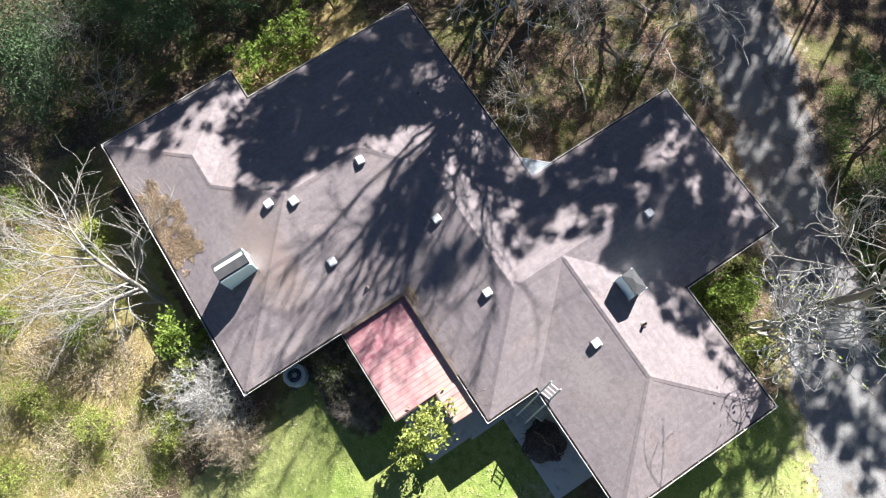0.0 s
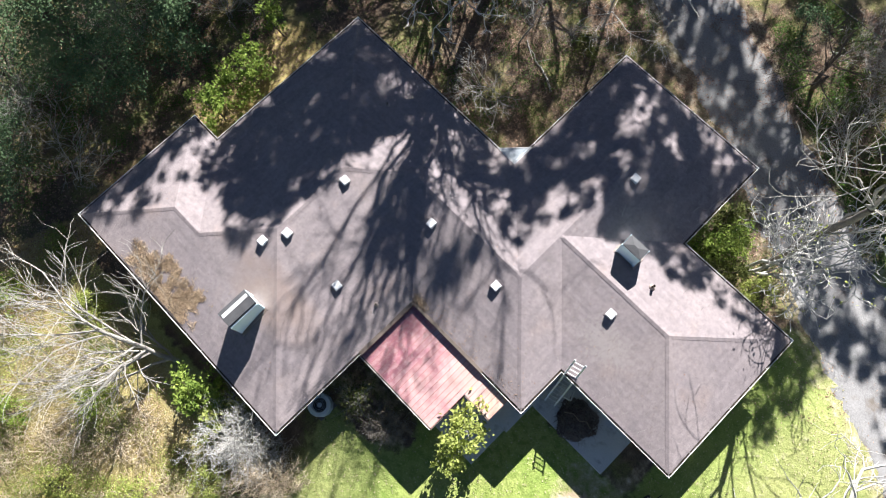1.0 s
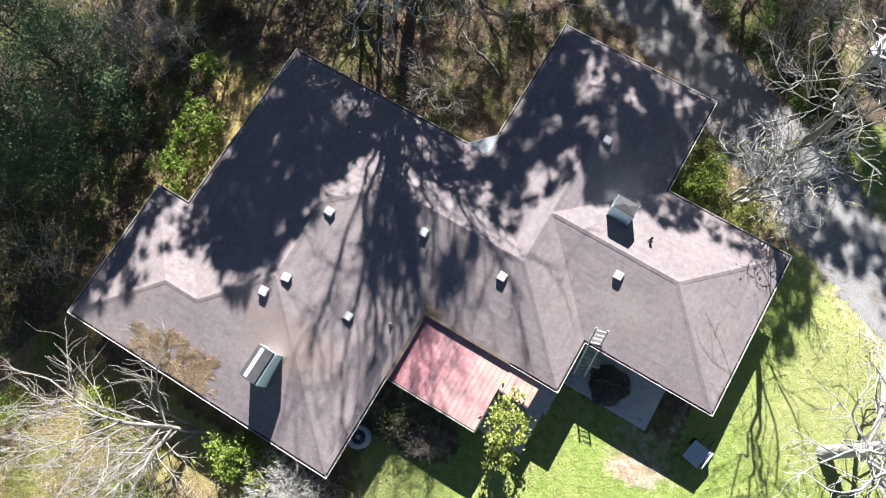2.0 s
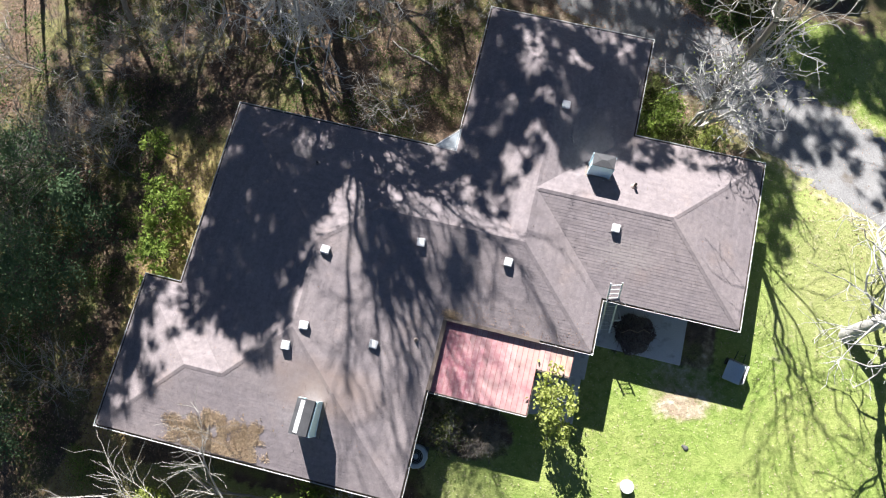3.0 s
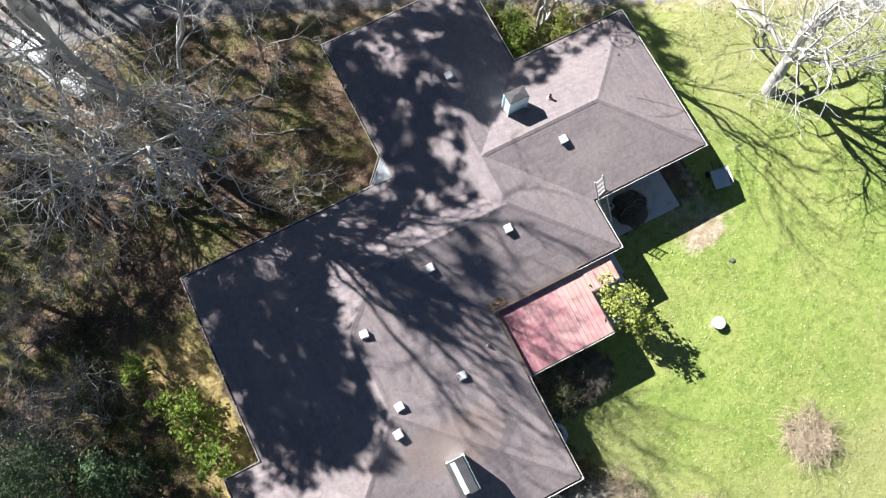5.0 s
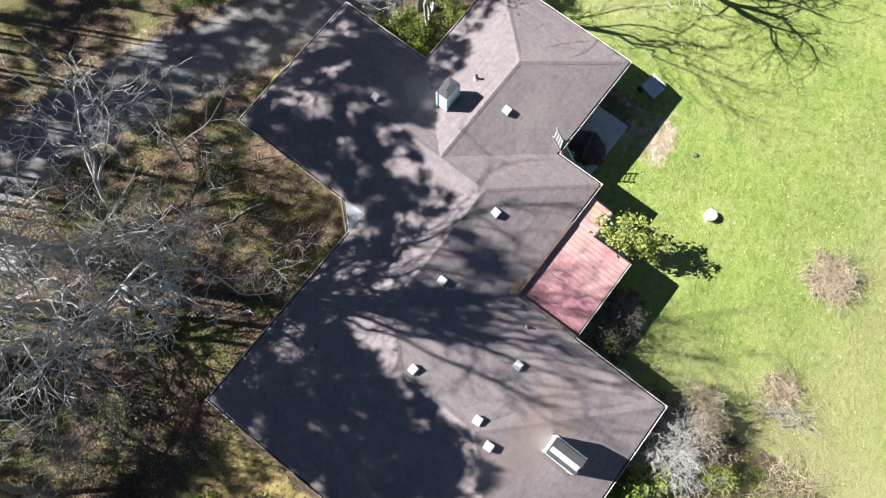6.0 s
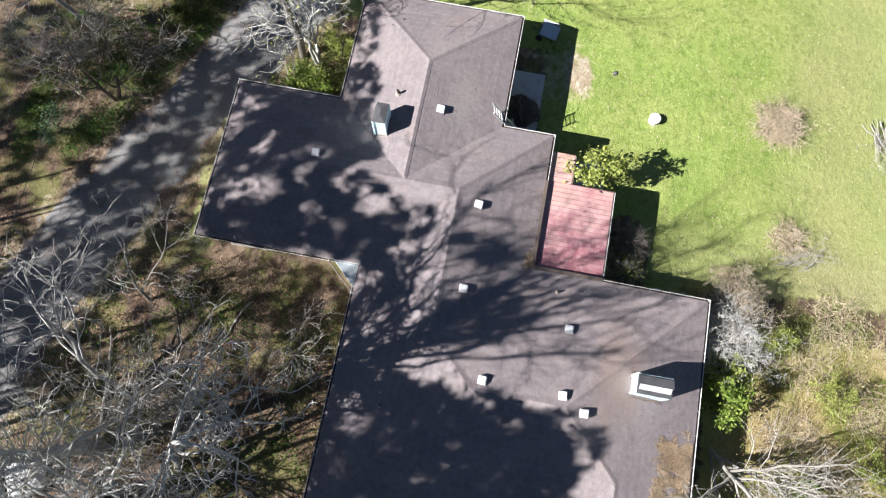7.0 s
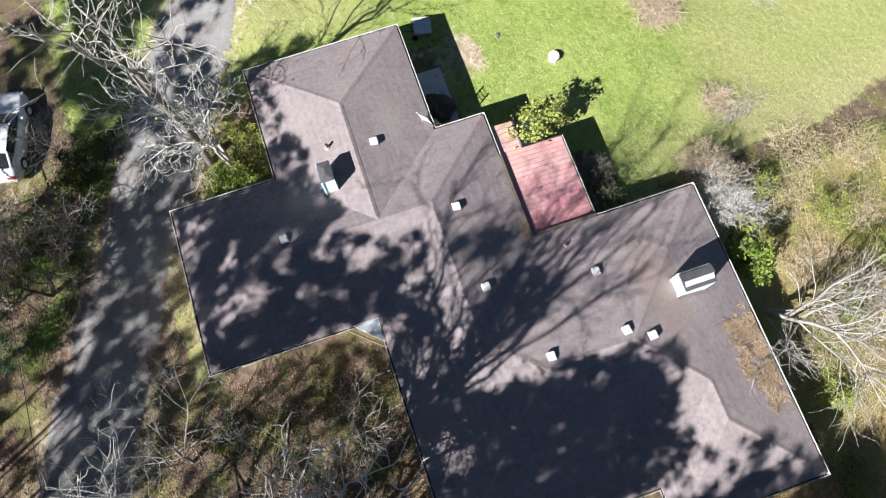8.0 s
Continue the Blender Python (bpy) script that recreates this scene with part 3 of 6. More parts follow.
def build_eaves():
    """Fascia, soffit and an open gutter with a dark strip and hangers along every eave."""
    n = len(OUTLINE)
    for i in range(n):
        a, b = Vector(OUTLINE[i]), Vector(OUTLINE[(i + 1) % n])
        d = (b - a).normalized()
        out = Vector((d.y, -d.x))
        prev, nxt = Vector(OUTLINE[i - 1]), Vector(OUTLINE[(i + 2) % n])
        turn0 = (a - prev).normalized().cross(d) > 0
        turn1 = d.cross((nxt - b).normalized()) > 0
        def run(name, prof, mat, lab=""):
            verts, faces = [], []
            for end, conv, p, s in ((0, turn0, a, -1), (1, turn1, b, 1)):
                for o, z in prof:
                    q = p + out * o + d * (s * o * (1 if conv else -1))
                    verts.append((q.x, q.y, z))
            m = len(prof)
            faces = [(k, k + 1, m + k + 1, m + k) for k in range(m - 1)]
            return mesh_part(name, verts, faces, mat, house, lab)
        run("fascia", [(-0.03, 2.43), (-0.004, 2.43), (-0.004, 2.585), (-0.03, 2.585)], M_FASCIA)
        run("soffit", [(-0.03, 2.45), (-0.66, 2.45)], M_SIDING)
        gutter = run("gutter", [(0.0, 2.575), (0.0, 2.49), (0.06, 2.48), (0.085, 2.51), (0.088, 2.585), (0.105, 2.588), (0.105, 2.578), (0.094, 2.574), (0.091, 2.50), (0.064, 2.47), (0.0, 2.48)], M_GUTTER)
        length = (b - a).length
        rng = np.random.default_rng(i + 40)
        for k in range(1, int(length / 1.15)):
            p = a + d * (k * 1.15 + rng.uniform(-0.2, 0.2))
            hanger = new("gutter_hanger", HANGER)
            hanger.parent = gutter
            hanger.matrix_basis = pose(p.x, p.y, 2.582, 0, 0, math.degrees(math.atan2(out.y, out.x)))
        verts, faces = [], []
        steps = int(length / 0.15)
        for k in range(steps + 1):
            p = a + d * (length * k / steps)
            h = 2.535 + 0.03 * noise.noise((k * 0.5, i * 3.1, 0))
            for o in (0.004, 0.086):
                q = p + out * o
                verts.append((q.x, q.y, h))
        faces = [(2 * k, 2 * k + 1, 2 * k + 3, 2 * k + 2) for k in range(steps)]
        mesh_part("dark_fill", verts, faces, M_DARK_FILL, gutter, "dark brown strip lying in the gutter")


build_eaves()


# ---- on the roof ----
def slope_pose(x, y, turn=0.0):
    _, (kind, off, sgn) = roof_owner(x, y)
    down = {("x", 1): Vector((-1, 0, -PITCH)), ("x", -1): Vector((1, 0, -PITCH)), ("y", 1): Vector((0, -1, -PITCH)), ("y", -1): Vector((0, 1, -PITCH))}[(kind, sgn)].normalized()
    side = Vector((-down.y, down.x, 0)).normalized()
    up = side.cross(down) if side.cross(down).z > 0 else down.cross(side)
    ylow = -down
    xdir = ylow.cross(up)
    m = Matrix((xdir, ylow, up)).transposed().to_4x4()
    return Matrix.Translation((x, y, roof_z(x, y) + 0.012)) @ m @ pose(0, 0, 0, 0, 0, turn)


def roof_vent():
    v = thing("roof_vent", (0, 0, 0), "white metal box vent on the shingles", "roof vent", "box vents on the roof")
    part("flange", box(-0.24, 0.24, -0.22, 0.25, 0.0, 0.012, 0.004), M_SHINGLE, v, "shingle-covered metal flange")
    # Solid block; the shade inside the vent is put into its colour.
    part("throat", box(-0.15, 0.15, -0.13, 0.15, 0.012, 0.09, 0.006), M_DARK, v, "near-black block for the shaded throat under the hood")
    bm = bmesh.new()
    lo = [bm.verts.new(p) for p in ((-0.17, -0.18, 0.055), (0.17, -0.18, 0.055), (0.17, 0.165, 0.05), (-0.17, 0.165, 0.05))]
    hi = [bm.verts.new(p) for p in ((-0.155, -0.155, 0.195), (0.155, -0.155, 0.195), (0.15, 0.15, 0.14), (-0.15, 0.15, 0.14))]
    bm.faces.new(hi)
    for k in range(4):
        bm.faces.new((lo[k], lo[(k + 1) % 4], hi[(k + 1) % 4], hi[k]))
    bmesh.ops.bevel(bm, geom=[e for e in bm.edges if not e.is_boundary], offset=0.018, segments=2, affect="EDGES")
    part("hood", bm, M_VENT, v)
    return v


first = roof_vent()
VENTS = [(0.0, -0.05), (3.63, -0.03), (7.57, 2.35), (4.49, 7.10), (-3.56, -1.43), (-3.55, -4.52), (-0.86, -4.53), (-4.01, -5.38)]
TURNS = [2, -3, 0, 4, -4, 5, -2, 3]
first.matrix_basis = slope_pose(*VENTS[0], TURNS[0])
for p, t in zip(VENTS[1:], TURNS[1:]):
    copy_thing(first, slope_pose(*p, t))


def vent_pipe(x, y, r, h, mat, label):
    z = roof_z(x, y)
    e = thing("vent_pipe", (x, y, z), label, "vent pipe", "vent pipes on the roof")
    part("collar", lathe([(r * 2.6, 0.0), (r * 2.2, 0.05), (r * 1.25, 0.11), (r * 1.15, 0.12)], 14), M_FLASH, e)
    bm = lathe([(r, -0.05), (r, h), (r * 0.8, h), (r * 0.8, h - 0.08)], 14, False)
    bm.faces.new([v for v in bm.verts if abs(v.co.z - (h - 0.08)) < 1e-4])
    part("pipe", bm, mat, e)


vent_pipe(7.99, 4.28, 0.055, 0.36, M_BARK_DARK, "dark plumbing pipe with a pale collar through the roof")
vent_pipe(0.72, -3.92, 0.04, 0.2, M_BARK_DARK, "short dark plumbing pipe through the roof")
vent_pipe(-5.12, 2.3, 0.04, 0.2, M_BARK_DARK, "short dark plumbing pipe through the shaded slope")


def chimney_large():
    x0, x1, y0, y1, top = -2.88, -2.14, -8.47, -7.20, 4.62
    c = thing("chimney", ((x0 + x1) / 2, (y0 + y1) / 2, roof_z(x1, y0)), "long white boarded chimney with a ridged metal cap", "chimney")
    cx, cy, cz = c.matrix_basis.translation
    w, l = (x1 - x0) / 2, (y1 - y0) / 2
    part("shaft", box(-w, w, -l, l, -0.4, top - cz, 0.01), M_CHIMNEY, c)
    for s in (-1, 1):
        part("corner_board", box(-w - 0.012, -w + 0.08, s * l - 0.045, s * l + 0.045, -0.35, top - cz - 0.02, 0.004), M_CHIMNEY, c)
        part("corner_board", box(w - 0.08, w + 0.012, s * l - 0.045, s * l + 0.045, -0.35, top - cz - 0.02, 0.004), M_CHIMNEY, c)
    h = top - cz
    part("crown", box(-w - 0.03, w - 0.04, -l - 0.03, l + 0.03, h, h + 0.05, 0.008), M_CAP, c, "grey metal crown plate")
    # West sheet bright, east sheet dark: sun and shade are put into their colours.
    bm = bmesh.new()
    prof = [(-0.24, 0.06), (-0.04, 0.20), (-0.03, 0.19), (-0.23, 0.052)]
    rings = [[bm.verts.new((x, s * (l - 0.03), h + z)) for x, z in prof] for s in (-1, 1)]
    for k in range(4):
        bm.faces.new((rings[0][k], rings[0][(k + 1) % 4], rings[1][(k + 1) % 4], rings[1][k]))
    bm.faces.new(rings[0][::-1])
    bm.faces.new(rings[1])
    part("cap_sheet", bm, M_CAP_SUNLIT, c, "sloping cap sheet coloured bright for its sunlit side")
    bm = bmesh.new()
    prof = [(-0.05, 0.195), (-0.03, 0.205), (w - 0.07, 0.10), (w - 0.07, 0.052), (-0.05, 0.055)]
    rings = [[bm.verts.new((x, s * (l + 0.03), h + z)) for x, z in prof] for s in (-1, 1)]
    for k in range(5):
        bm.faces.new((rings[0][k], rings[0][(k + 1) % 5], rings[1][(k + 1) % 5], rings[1][k]))
    bm.faces.new(rings[0][::-1])
    bm.faces.new(rings[1])
    part("cap_sheet", bm, M_CAP, c, "sloping cap sheet coloured dark grey for its shaded side")
    for s in (-1, 1):
        bm = bmesh.new()
        pts = [(x, y) for x, y in ((s * (w + 0.02), -l - 0.02), (s * (w + 0.14), -l - 0.1), (s * (w + 0.14), l + 0.1), (s * (w + 0.02), l + 0.02))]
        f = bm.faces.new([bm.verts.new((x, y, roof_z(cx + x, cy + y) - cz + 0.022)) for x, y in pts])
        bmesh.ops.solidify(bm, geom=[f], thickness=0.006)
        part("flashing", bm, M_FLASH, c)


chimney_large()


def chimney_small():
    x0, x1, y0, y1, top = 6.02, 6.88, 4.40, 4.90, 4.56
    c = thing("chimney", ((x0 + x1) / 2, (y0 + y1) / 2, roof_z(6.5, y1)), "small white boarded chimney with a grey hipped metal cap", "chimney")
    cx, cy, cz = c.matrix_basis.translation
    w, l, h = (x1 - x0) / 2, (y1 - y0) / 2, top - roof_z(6.5, y1)
    part("shaft", box(-w, w, -l, l, -0.3, h, 0.01), M_CHIMNEY, c)
    for sx in (-1, 1):
        for sy in (-1, 1):
            part("corner_board", box(sx * w - 0.04, sx * w + 0.04, sy * l - 0.04, sy * l + 0.04, -0.25, h - 0.02, 0.004), M_CHIMNEY, c)
    bm = bmesh.new()
    w2, l2 = w + 0.015, l + 0.015
    lo = [bm.verts.new((x, y, h)) for x, y in ((-w2, -l2), (w2, -l2), (w2, l2), (-w2, l2))]
    mid = [bm.verts.new((v.co.x, v.co.y, h + 0.05)) for v in lo]
    tops = [bm.verts.new((-0.1, 0, h + 0.13)), bm.verts.new((0.1, 0, h + 0.13))]
    bm.faces.new(lo[::-1])
    for k in range(4):
        bm.faces.new((lo[k], lo[(k + 1) % 4], mid[(k + 1) % 4], mid[k]))
    bm.faces.new((mid[0], mid[1], tops[1], tops[0]))
    bm.faces.new((mid[1], mid[2], tops[1]))
    bm.faces.new((mid[2], mid[3], tops[0], tops[1]))
    bm.faces.new((mid[3], mid[0], tops[0]))
    part("cap", bm, M_CAP, c)
    f = bmesh.new()
    q = f.faces.new([f.verts.new((x, y, roof_z(cx + x, cy + y) - cz + 0.022)) for x, y in ((-w - 0.12, -l - 0.1), (w + 0.12, -l - 0.1), (w + 0.12, l + 0.1), (-w - 0.12, l + 0.1))])
    bmesh.ops.solidify(f, geom=[q], thickness=0.006)
    part("flashing", f, M_FLASH, c)


chimney_small()


def roof_litter():
    rng = np.random.default_rng(11)
    pts = []
    while len(pts) < 16000:
        x, y = rng.uniform(-8.4, -3.7), rng.uniform(-10.1, -8.3)
        n = noise.noise((x * 0.9, y * 1.4, 2)) + 0.5 * noise.noise((x * 3, y * 3, 5))
        edge = ease((x + 8.4 + noise.noise((y * 2, 1, 3))) / 1.3) * ease((-3.7 - x + 0.7 * noise.noise((y * 2.3, 4, 3))) / 0.9) * ease((-8.45 - y - 0.55 * noise.noise((x * 1.3, 0, 7)) - 0.3 * noise.noise((x * 4, 0, 9))) / 0.5)
        if rng.uniform() < edge * (0.52 + 1.5 * n):
            pts.append((x, y, roof_z(x, y) + rng.uniform(0.012, 0.04)))
    for _ in range(700):
        x, y = rng.normal(1.85, 0.22), rng.normal(-2.62, 0.12)
        if y > YC:
            pts.append((x, y, roof_z(x, y) + rng.uniform(0.01, 0.05)))
    ob = mesh_part("leaf_litter", *leaves(pts, 0.10, rng, 0.7, 0.14), M_TAN)
    tagged(ob, "drift of dry tan leaves lying on the shingles", "leaf litter", kind="stuff")
    pts = []
    for _ in range(700):
        x, y = rng.uniform(XA, XF), rng.uniform(YA, YG)
        if inside(x, y, RECTS) and noise.noise((x * 0.5, y * 0.5, 9)) > 0.0:
            pts.append((x, y, roof_z(x, y) + 0.022))
    for _ in range(260):
        x, y = rng.uniform(2.4, XE), YC + abs(rng.normal(0, 0.5))
        pts.append((x, y, roof_z(x, y) + 0.022))
    tagged(mesh_part("leaf_litter", *leaves(pts, 0.05, rng, 0.8), M_BROWN), "stray brown leaves scattered over the roof", "leaf litter", kind="stuff")


roof_litter()


# ---- porch on the garden side ----
def build_porch():
    p = thing("porch_roof", (0, 0, 0), "low porch roof of faded red ribbed metal panels", "porch roof")
    z_in, z_out, y_in = 2.40, 2.28, YC + 0.16
    edges = list(np.arange(1.74, 5.60, 0.22)) + [5.70]
    edges += [5.93, 6.16, 6.39, 6.62, 6.85, 7.08]
    def zat(y):
        return z_in + (z_out - z_in) * (y_in - y) / (y_in + 5.76)
    for i, (a, b) in enumerate(zip(edges, edges[1:])):
        y0 = -5.74 if b <= 5.71 else -3.86
        bm = bmesh.new()
        g = 0.006
        vs = [bm.verts.new((x, y, zat(y) + dz)) for dz in (-0.035, 0.0) for x, y in ((a + g, y0), (b - g, y0), (b - g, y_in), (a + g, y_in))]
        for f in ((3, 2, 1, 0), (4, 5, 6, 7), (0, 1, 5, 4), (1, 2, 6, 5), (2, 3, 7, 6), (3, 0, 4, 7)):
            bm.faces.new([vs[k] for k in f])
        panel = part("panel", bm, M_PORCH, p)
        bm = bmesh.new()
        vs = [bm.verts.new((x, y, zat(y) + dz)) for dz in (0.002, 0.012) for x, y in ((b - 0.009, y0), (b + 0.009, y0), (b + 0.009, y_in), (b - 0.009, y_in))]
        for f in ((3, 2, 1, 0), (4, 5, 6, 7), (0, 1, 5, 4), (1, 2, 6, 5), (2, 3, 7, 6), (3, 0, 4, 7)):
            bm.faces.new([vs[k] for k in f])
        part("rib", bm, M_RIB, panel)
    part("front_beam", box(1.72, 5.70, -5.80, -5.745, z_out - 0.2, z_out + 0.02, 0.006), M_FASCIA, p, "dark brown front beam")
    part("edge_trim", box(1.70, 5.72, -5.83, -5.803, z_out - 0.05, z_out + 0.015, 0.004), M_GUTTER, p, "thin white metal edge")
    part("side_beam", box(5.715, 5.76, -5.80, -3.9, z_out - 0.16, z_out - 0.01, 0.006), M_FASCIA, p)
    part("side_beam", box(1.69, 1.735, -5.80, -2.7, z_out - 0.12, z_out + 0.03, 0.006), M_RIB, p)
    part("front_beam", box(5.77, 7.09, -3.93, -3.87, z_in - 0.2, z_in - 0.06, 0.006), M_FASCIA, p)
    part("side_flashing", box(1.55, 1.745, -5.74, -2.84, 2.596, 2.612, 0.004), M_FASCIA, p)
    part("side_flashing", box(1.6, 5.6, -2.84, -2.70, 2.600, 2.624, 0.004), M_FASCIA, p)
    for x, y in ((1.85, -5.68), (3.75, -5.68), (5.6, -5.68), (7.0, -3.8)):
        part("post", box(x - 0.05, x + 0.05, y - 0.05, y + 0.05, gz(x, y) - 0.05, z_out - 0.05, 0.008), M_FASCIA, p)


build_porch()


def slab(name, x0, x1, y0, y1, z, label):
    bm = bmesh.new()
    add_box(bm, x0, x1, y0, y1, z - 0.3, z, 0.015)
    return tagged(part(name, bm, M_CONCRETE), label, "patio", kind="structure")


slab("patio", 7.9, 11.92, -2.06, 0.05, 0.27, "grey concrete patio slab beside the house wall")
slab("pavement", 1.3, 7.89, -5.6, -2.25, 0.20, "concrete floor under the porch roof")
slab("pavement_strip", 6.4, 8.02, -3.64, -2.07, 0.26, "concrete strip between porch and patio")


def corner_panel():
    e = thing("corner_canopy", (0.42, 4.44, 2.42), "cloudy translucent triangular canopy panel with white edging", "canopy")
    tri = [(-1.04, 0.02), (-0.02, 0.02), (-0.02, 1.08)]
    bm = bmesh.new()
    lo = [bm.verts.new((x, y, 0.14)) for x, y in tri]
    hi = [bm.verts.new((x, y, 0.155)) for x, y in tri]
    bm.faces.new(lo[::-1])
    bm.faces.new(hi)
    for k in range(3):
        bm.faces.new((lo[k], lo[(k + 1) % 3], hi[(k + 1) % 3], hi[k]))
    part("panel", bm, M_CLEAR, e)
    for (ax, ay), (bx, by) in zip(tri, tri[1:] + tri[:1]):
        part("edging", rod((ax, ay, 0.16), (bx, by, 0.16), 0.018, None, 6), M_GUTTER, e)
    part("beam", rod((-1.3, -0.05, -0.35), (-0.05, 1.35, -0.35), 0.045, None, 6), M_FASCIA, e)


corner_panel()


# ---- round the patio ----
def ladder():
    lo, hi = Vector((8.45, -1.45, 0.27)), Vector((8.02, 0.10, 3.62))
    e = thing("ladder", lo, "aluminium extension ladder leaning against the eaves", "ladder")
    d = hi - lo
    n = int(d.length / 0.30)
    side = Vector((d.y, -d.x, 0)).normalized() * 0.23
    for s in (-1, 1):
        a, b = side * s, d + side * s
        bm = bmesh.new()
        q = d.to_track_quat("Z", "X").to_matrix().to_4x4()
        add_box(bm, -0.016, 0.016, -0.035, 0.035, 0, d.length, 0.004, Matrix.Translation(a) @ q)
        part("rail", bm, M_ALU, e)
    for k in range(1, n + 1):
        c = d * (k / (n + 0.5))
        part("rung", rod(c - side, c + side, 0.019, None, 8), M_ALU, e)


ladder()


def garden_chair():
    e = thing("garden_chair", (8.62, -0.72, 0.27), "white moulded plastic garden chair on the patio", "chair", turn=200)
    part("seat", box(-0.23, 0.23, -0.22, 0.22, 0.40, 0.43, 0.012), M_WHITE, e)
    bm = bmesh.new()
    add_box(bm, -0.24, 0.24, 0.20, 0.235, 0.43, 0.50, 0.01)
    for k in range(5):
        add_box(bm, -0.22 + k * 0.1, -0.17 + k * 0.1, 0.21, 0.235, 0.49, 0.80, 0.006)
    add_box(bm, -0.24, 0.24, 0.20, 0.24, 0.79, 0.86, 0.012)
    part("backrest", bm, M_WHITE, e)
    for s in (-1, 1):
        part("armrest", box(s * 0.27 - 0.03, s * 0.27 + 0.03, -0.22, 0.24, 0.62, 0.65, 0.01), M_WHITE, e)
        for y in (-0.19, 0.2):
            part("leg", rod((s * 0.27, y, 0.0), (s * 0.25, y, 0.62), 0.026, 0.022, 8), M_WHITE, e)


garden_chair()


def brush_heap():
    rng = np.random.default_rng(21)
    e = thing("brush_heap", (9.72, -1.18, 0.27), "round heap of dark dead twigs and leaves on the patio", "brush heap")
    pts, segs = [], []
    for _ in range(2600):
        a, r = rng.uniform(0, 2 * math.pi), 0.88 * math.sqrt(rng.uniform())
        r *= 1 + 0.1 * math.sin(3 * a) + 0.06 * math.sin(7 * a + 1)
        h = 0.5 * (1 - (r / 0.95) ** 2) * rng.uniform(0.75, 1.0)
        pts.append((r * math.cos(a), r * math.sin(a), max(0.02, h)))
    for _ in range(420):
        a, r = rng.uniform(0, 2 * math.pi), 0.8 * math.sqrt(rng.uniform())
        h = 0.5 * (1 - (r / 0.95) ** 2)
        p = np.array((r * math.cos(a), r * math.sin(a), h))
        q = p + rng.normal(size=3) * (0.22, 0.22, 0.08)
        q[2] = max(0.02, q[2])
        segs.append((p, q, 0.008, 0.004))
    part("core", lathe([(0.74, 0.0), (0.68, 0.10), (0.52, 0.22), (0.3, 0.31), (0.1, 0.34)], 22), M_DARK_FILL, e, "dark matted core of the heap")
    mesh_part("leaf_cover", *leaves(pts, 0.10, rng, 0.4), leafy("heap_leaves", [(0.08, 0.056, 0.05), (0.17, 0.125, 0.11), (0.32, 0.25, 0.21)], 0.8, 0.0), e)
    mesh_part("twig_tangle", *tubes(segs, 3), M_BARK_BROWN, e)
    mid = [(-0.6, -0.15, 0.36), (-0.3, 0.05, 0.47), (0.05, 0.0, 0.52), (0.3, 0.2, 0.48), (0.62, 0.12, 0.33)]
    mesh_part("bare_branch", *tubes([(a, b, 0.016, 0.012) for a, b in zip(mid, mid[1:])], 5), M_STEM, e, "pale bare branch on top")


brush_heap()


def tipped_cart():
    e = thing("garden_cart", (14.1, -1.8, gz(14.1, -1.8)), "grey plastic garden cart tipped up on the grass", "garden cart", turn=-12)
    bm = bmesh.new()
    lo = [bm.verts.new(p) for p in ((-0.28, -0.36, 0.30), (0.28, -0.36, 0.30), (0.28, 0.30, 0.30), (-0.28, 0.30, 0.30))]
    hi = [bm.verts.new(p) for p in ((-0.38, -0.48, 0.66), (0.38, -0.48, 0.66), (0.38, 0.42, 0.66), (-0.38, 0.42, 0.66))]
    bm.faces.new(lo[::-1])
    for k in range(4):
        bm.faces.new((lo[k], lo[(k + 1) % 4], hi[(k + 1) % 4], hi[k]))
    bmesh.ops.solidify(bm, geom=bm.faces[:], thickness=0.03)
    part("tub", bm, M_PLASTIC, e)
    part("lid", box(-0.37, 0.37, -0.46, 0.40, 0.60, 0.64, 0.02, pose(0, 0, 0.06, 6, -5, 0)), M_ACBLUE, e, "grey-blue board lying on the tub")
    part("side_board", box(0.40, 0.47, -0.42, 0.40, 0.12, 0.72, 0.015), M_WHITE, e, "pale upright board at the side")
    for s in (-1, 1):
        bm = bmesh.new()
        add_rod(bm, (s * 0.33 - 0.04, 0.34, 0.16), (s * 0.33 + 0.04, 0.34, 0.16), 0.16, None, 18)
        part("wheel", bm, M_TYRE, e)
        part("leg", rod((s * 0.26, -0.34, 0.0), (s * 0.26, -0.3, 0.32), 0.02), M_TYRE, e)
        part("handle", rod((s * 0.2, 0.3, 0.55), (s * 0.17, 0.85, 0.62), 0.018), M_TYRE, e)


tipped_cart()


def well_cover():
    z = gz(10.57, -7.55)
    e = thing("well_cover", (10.57, -7.55, z), "round pale concrete well cover standing in the lawn", "well cover")
    part("ring", lathe([(0.25, -0.1), (0.25, 0.26)], 28), M_CONCRETE, e)
    part("lid", lathe([(0.27, 0.26), (0.285, 0.275), (0.285, 0.31), (0.27, 0.33), (0.06, 0.345)], 28), M_WELL, e)


well_cover()


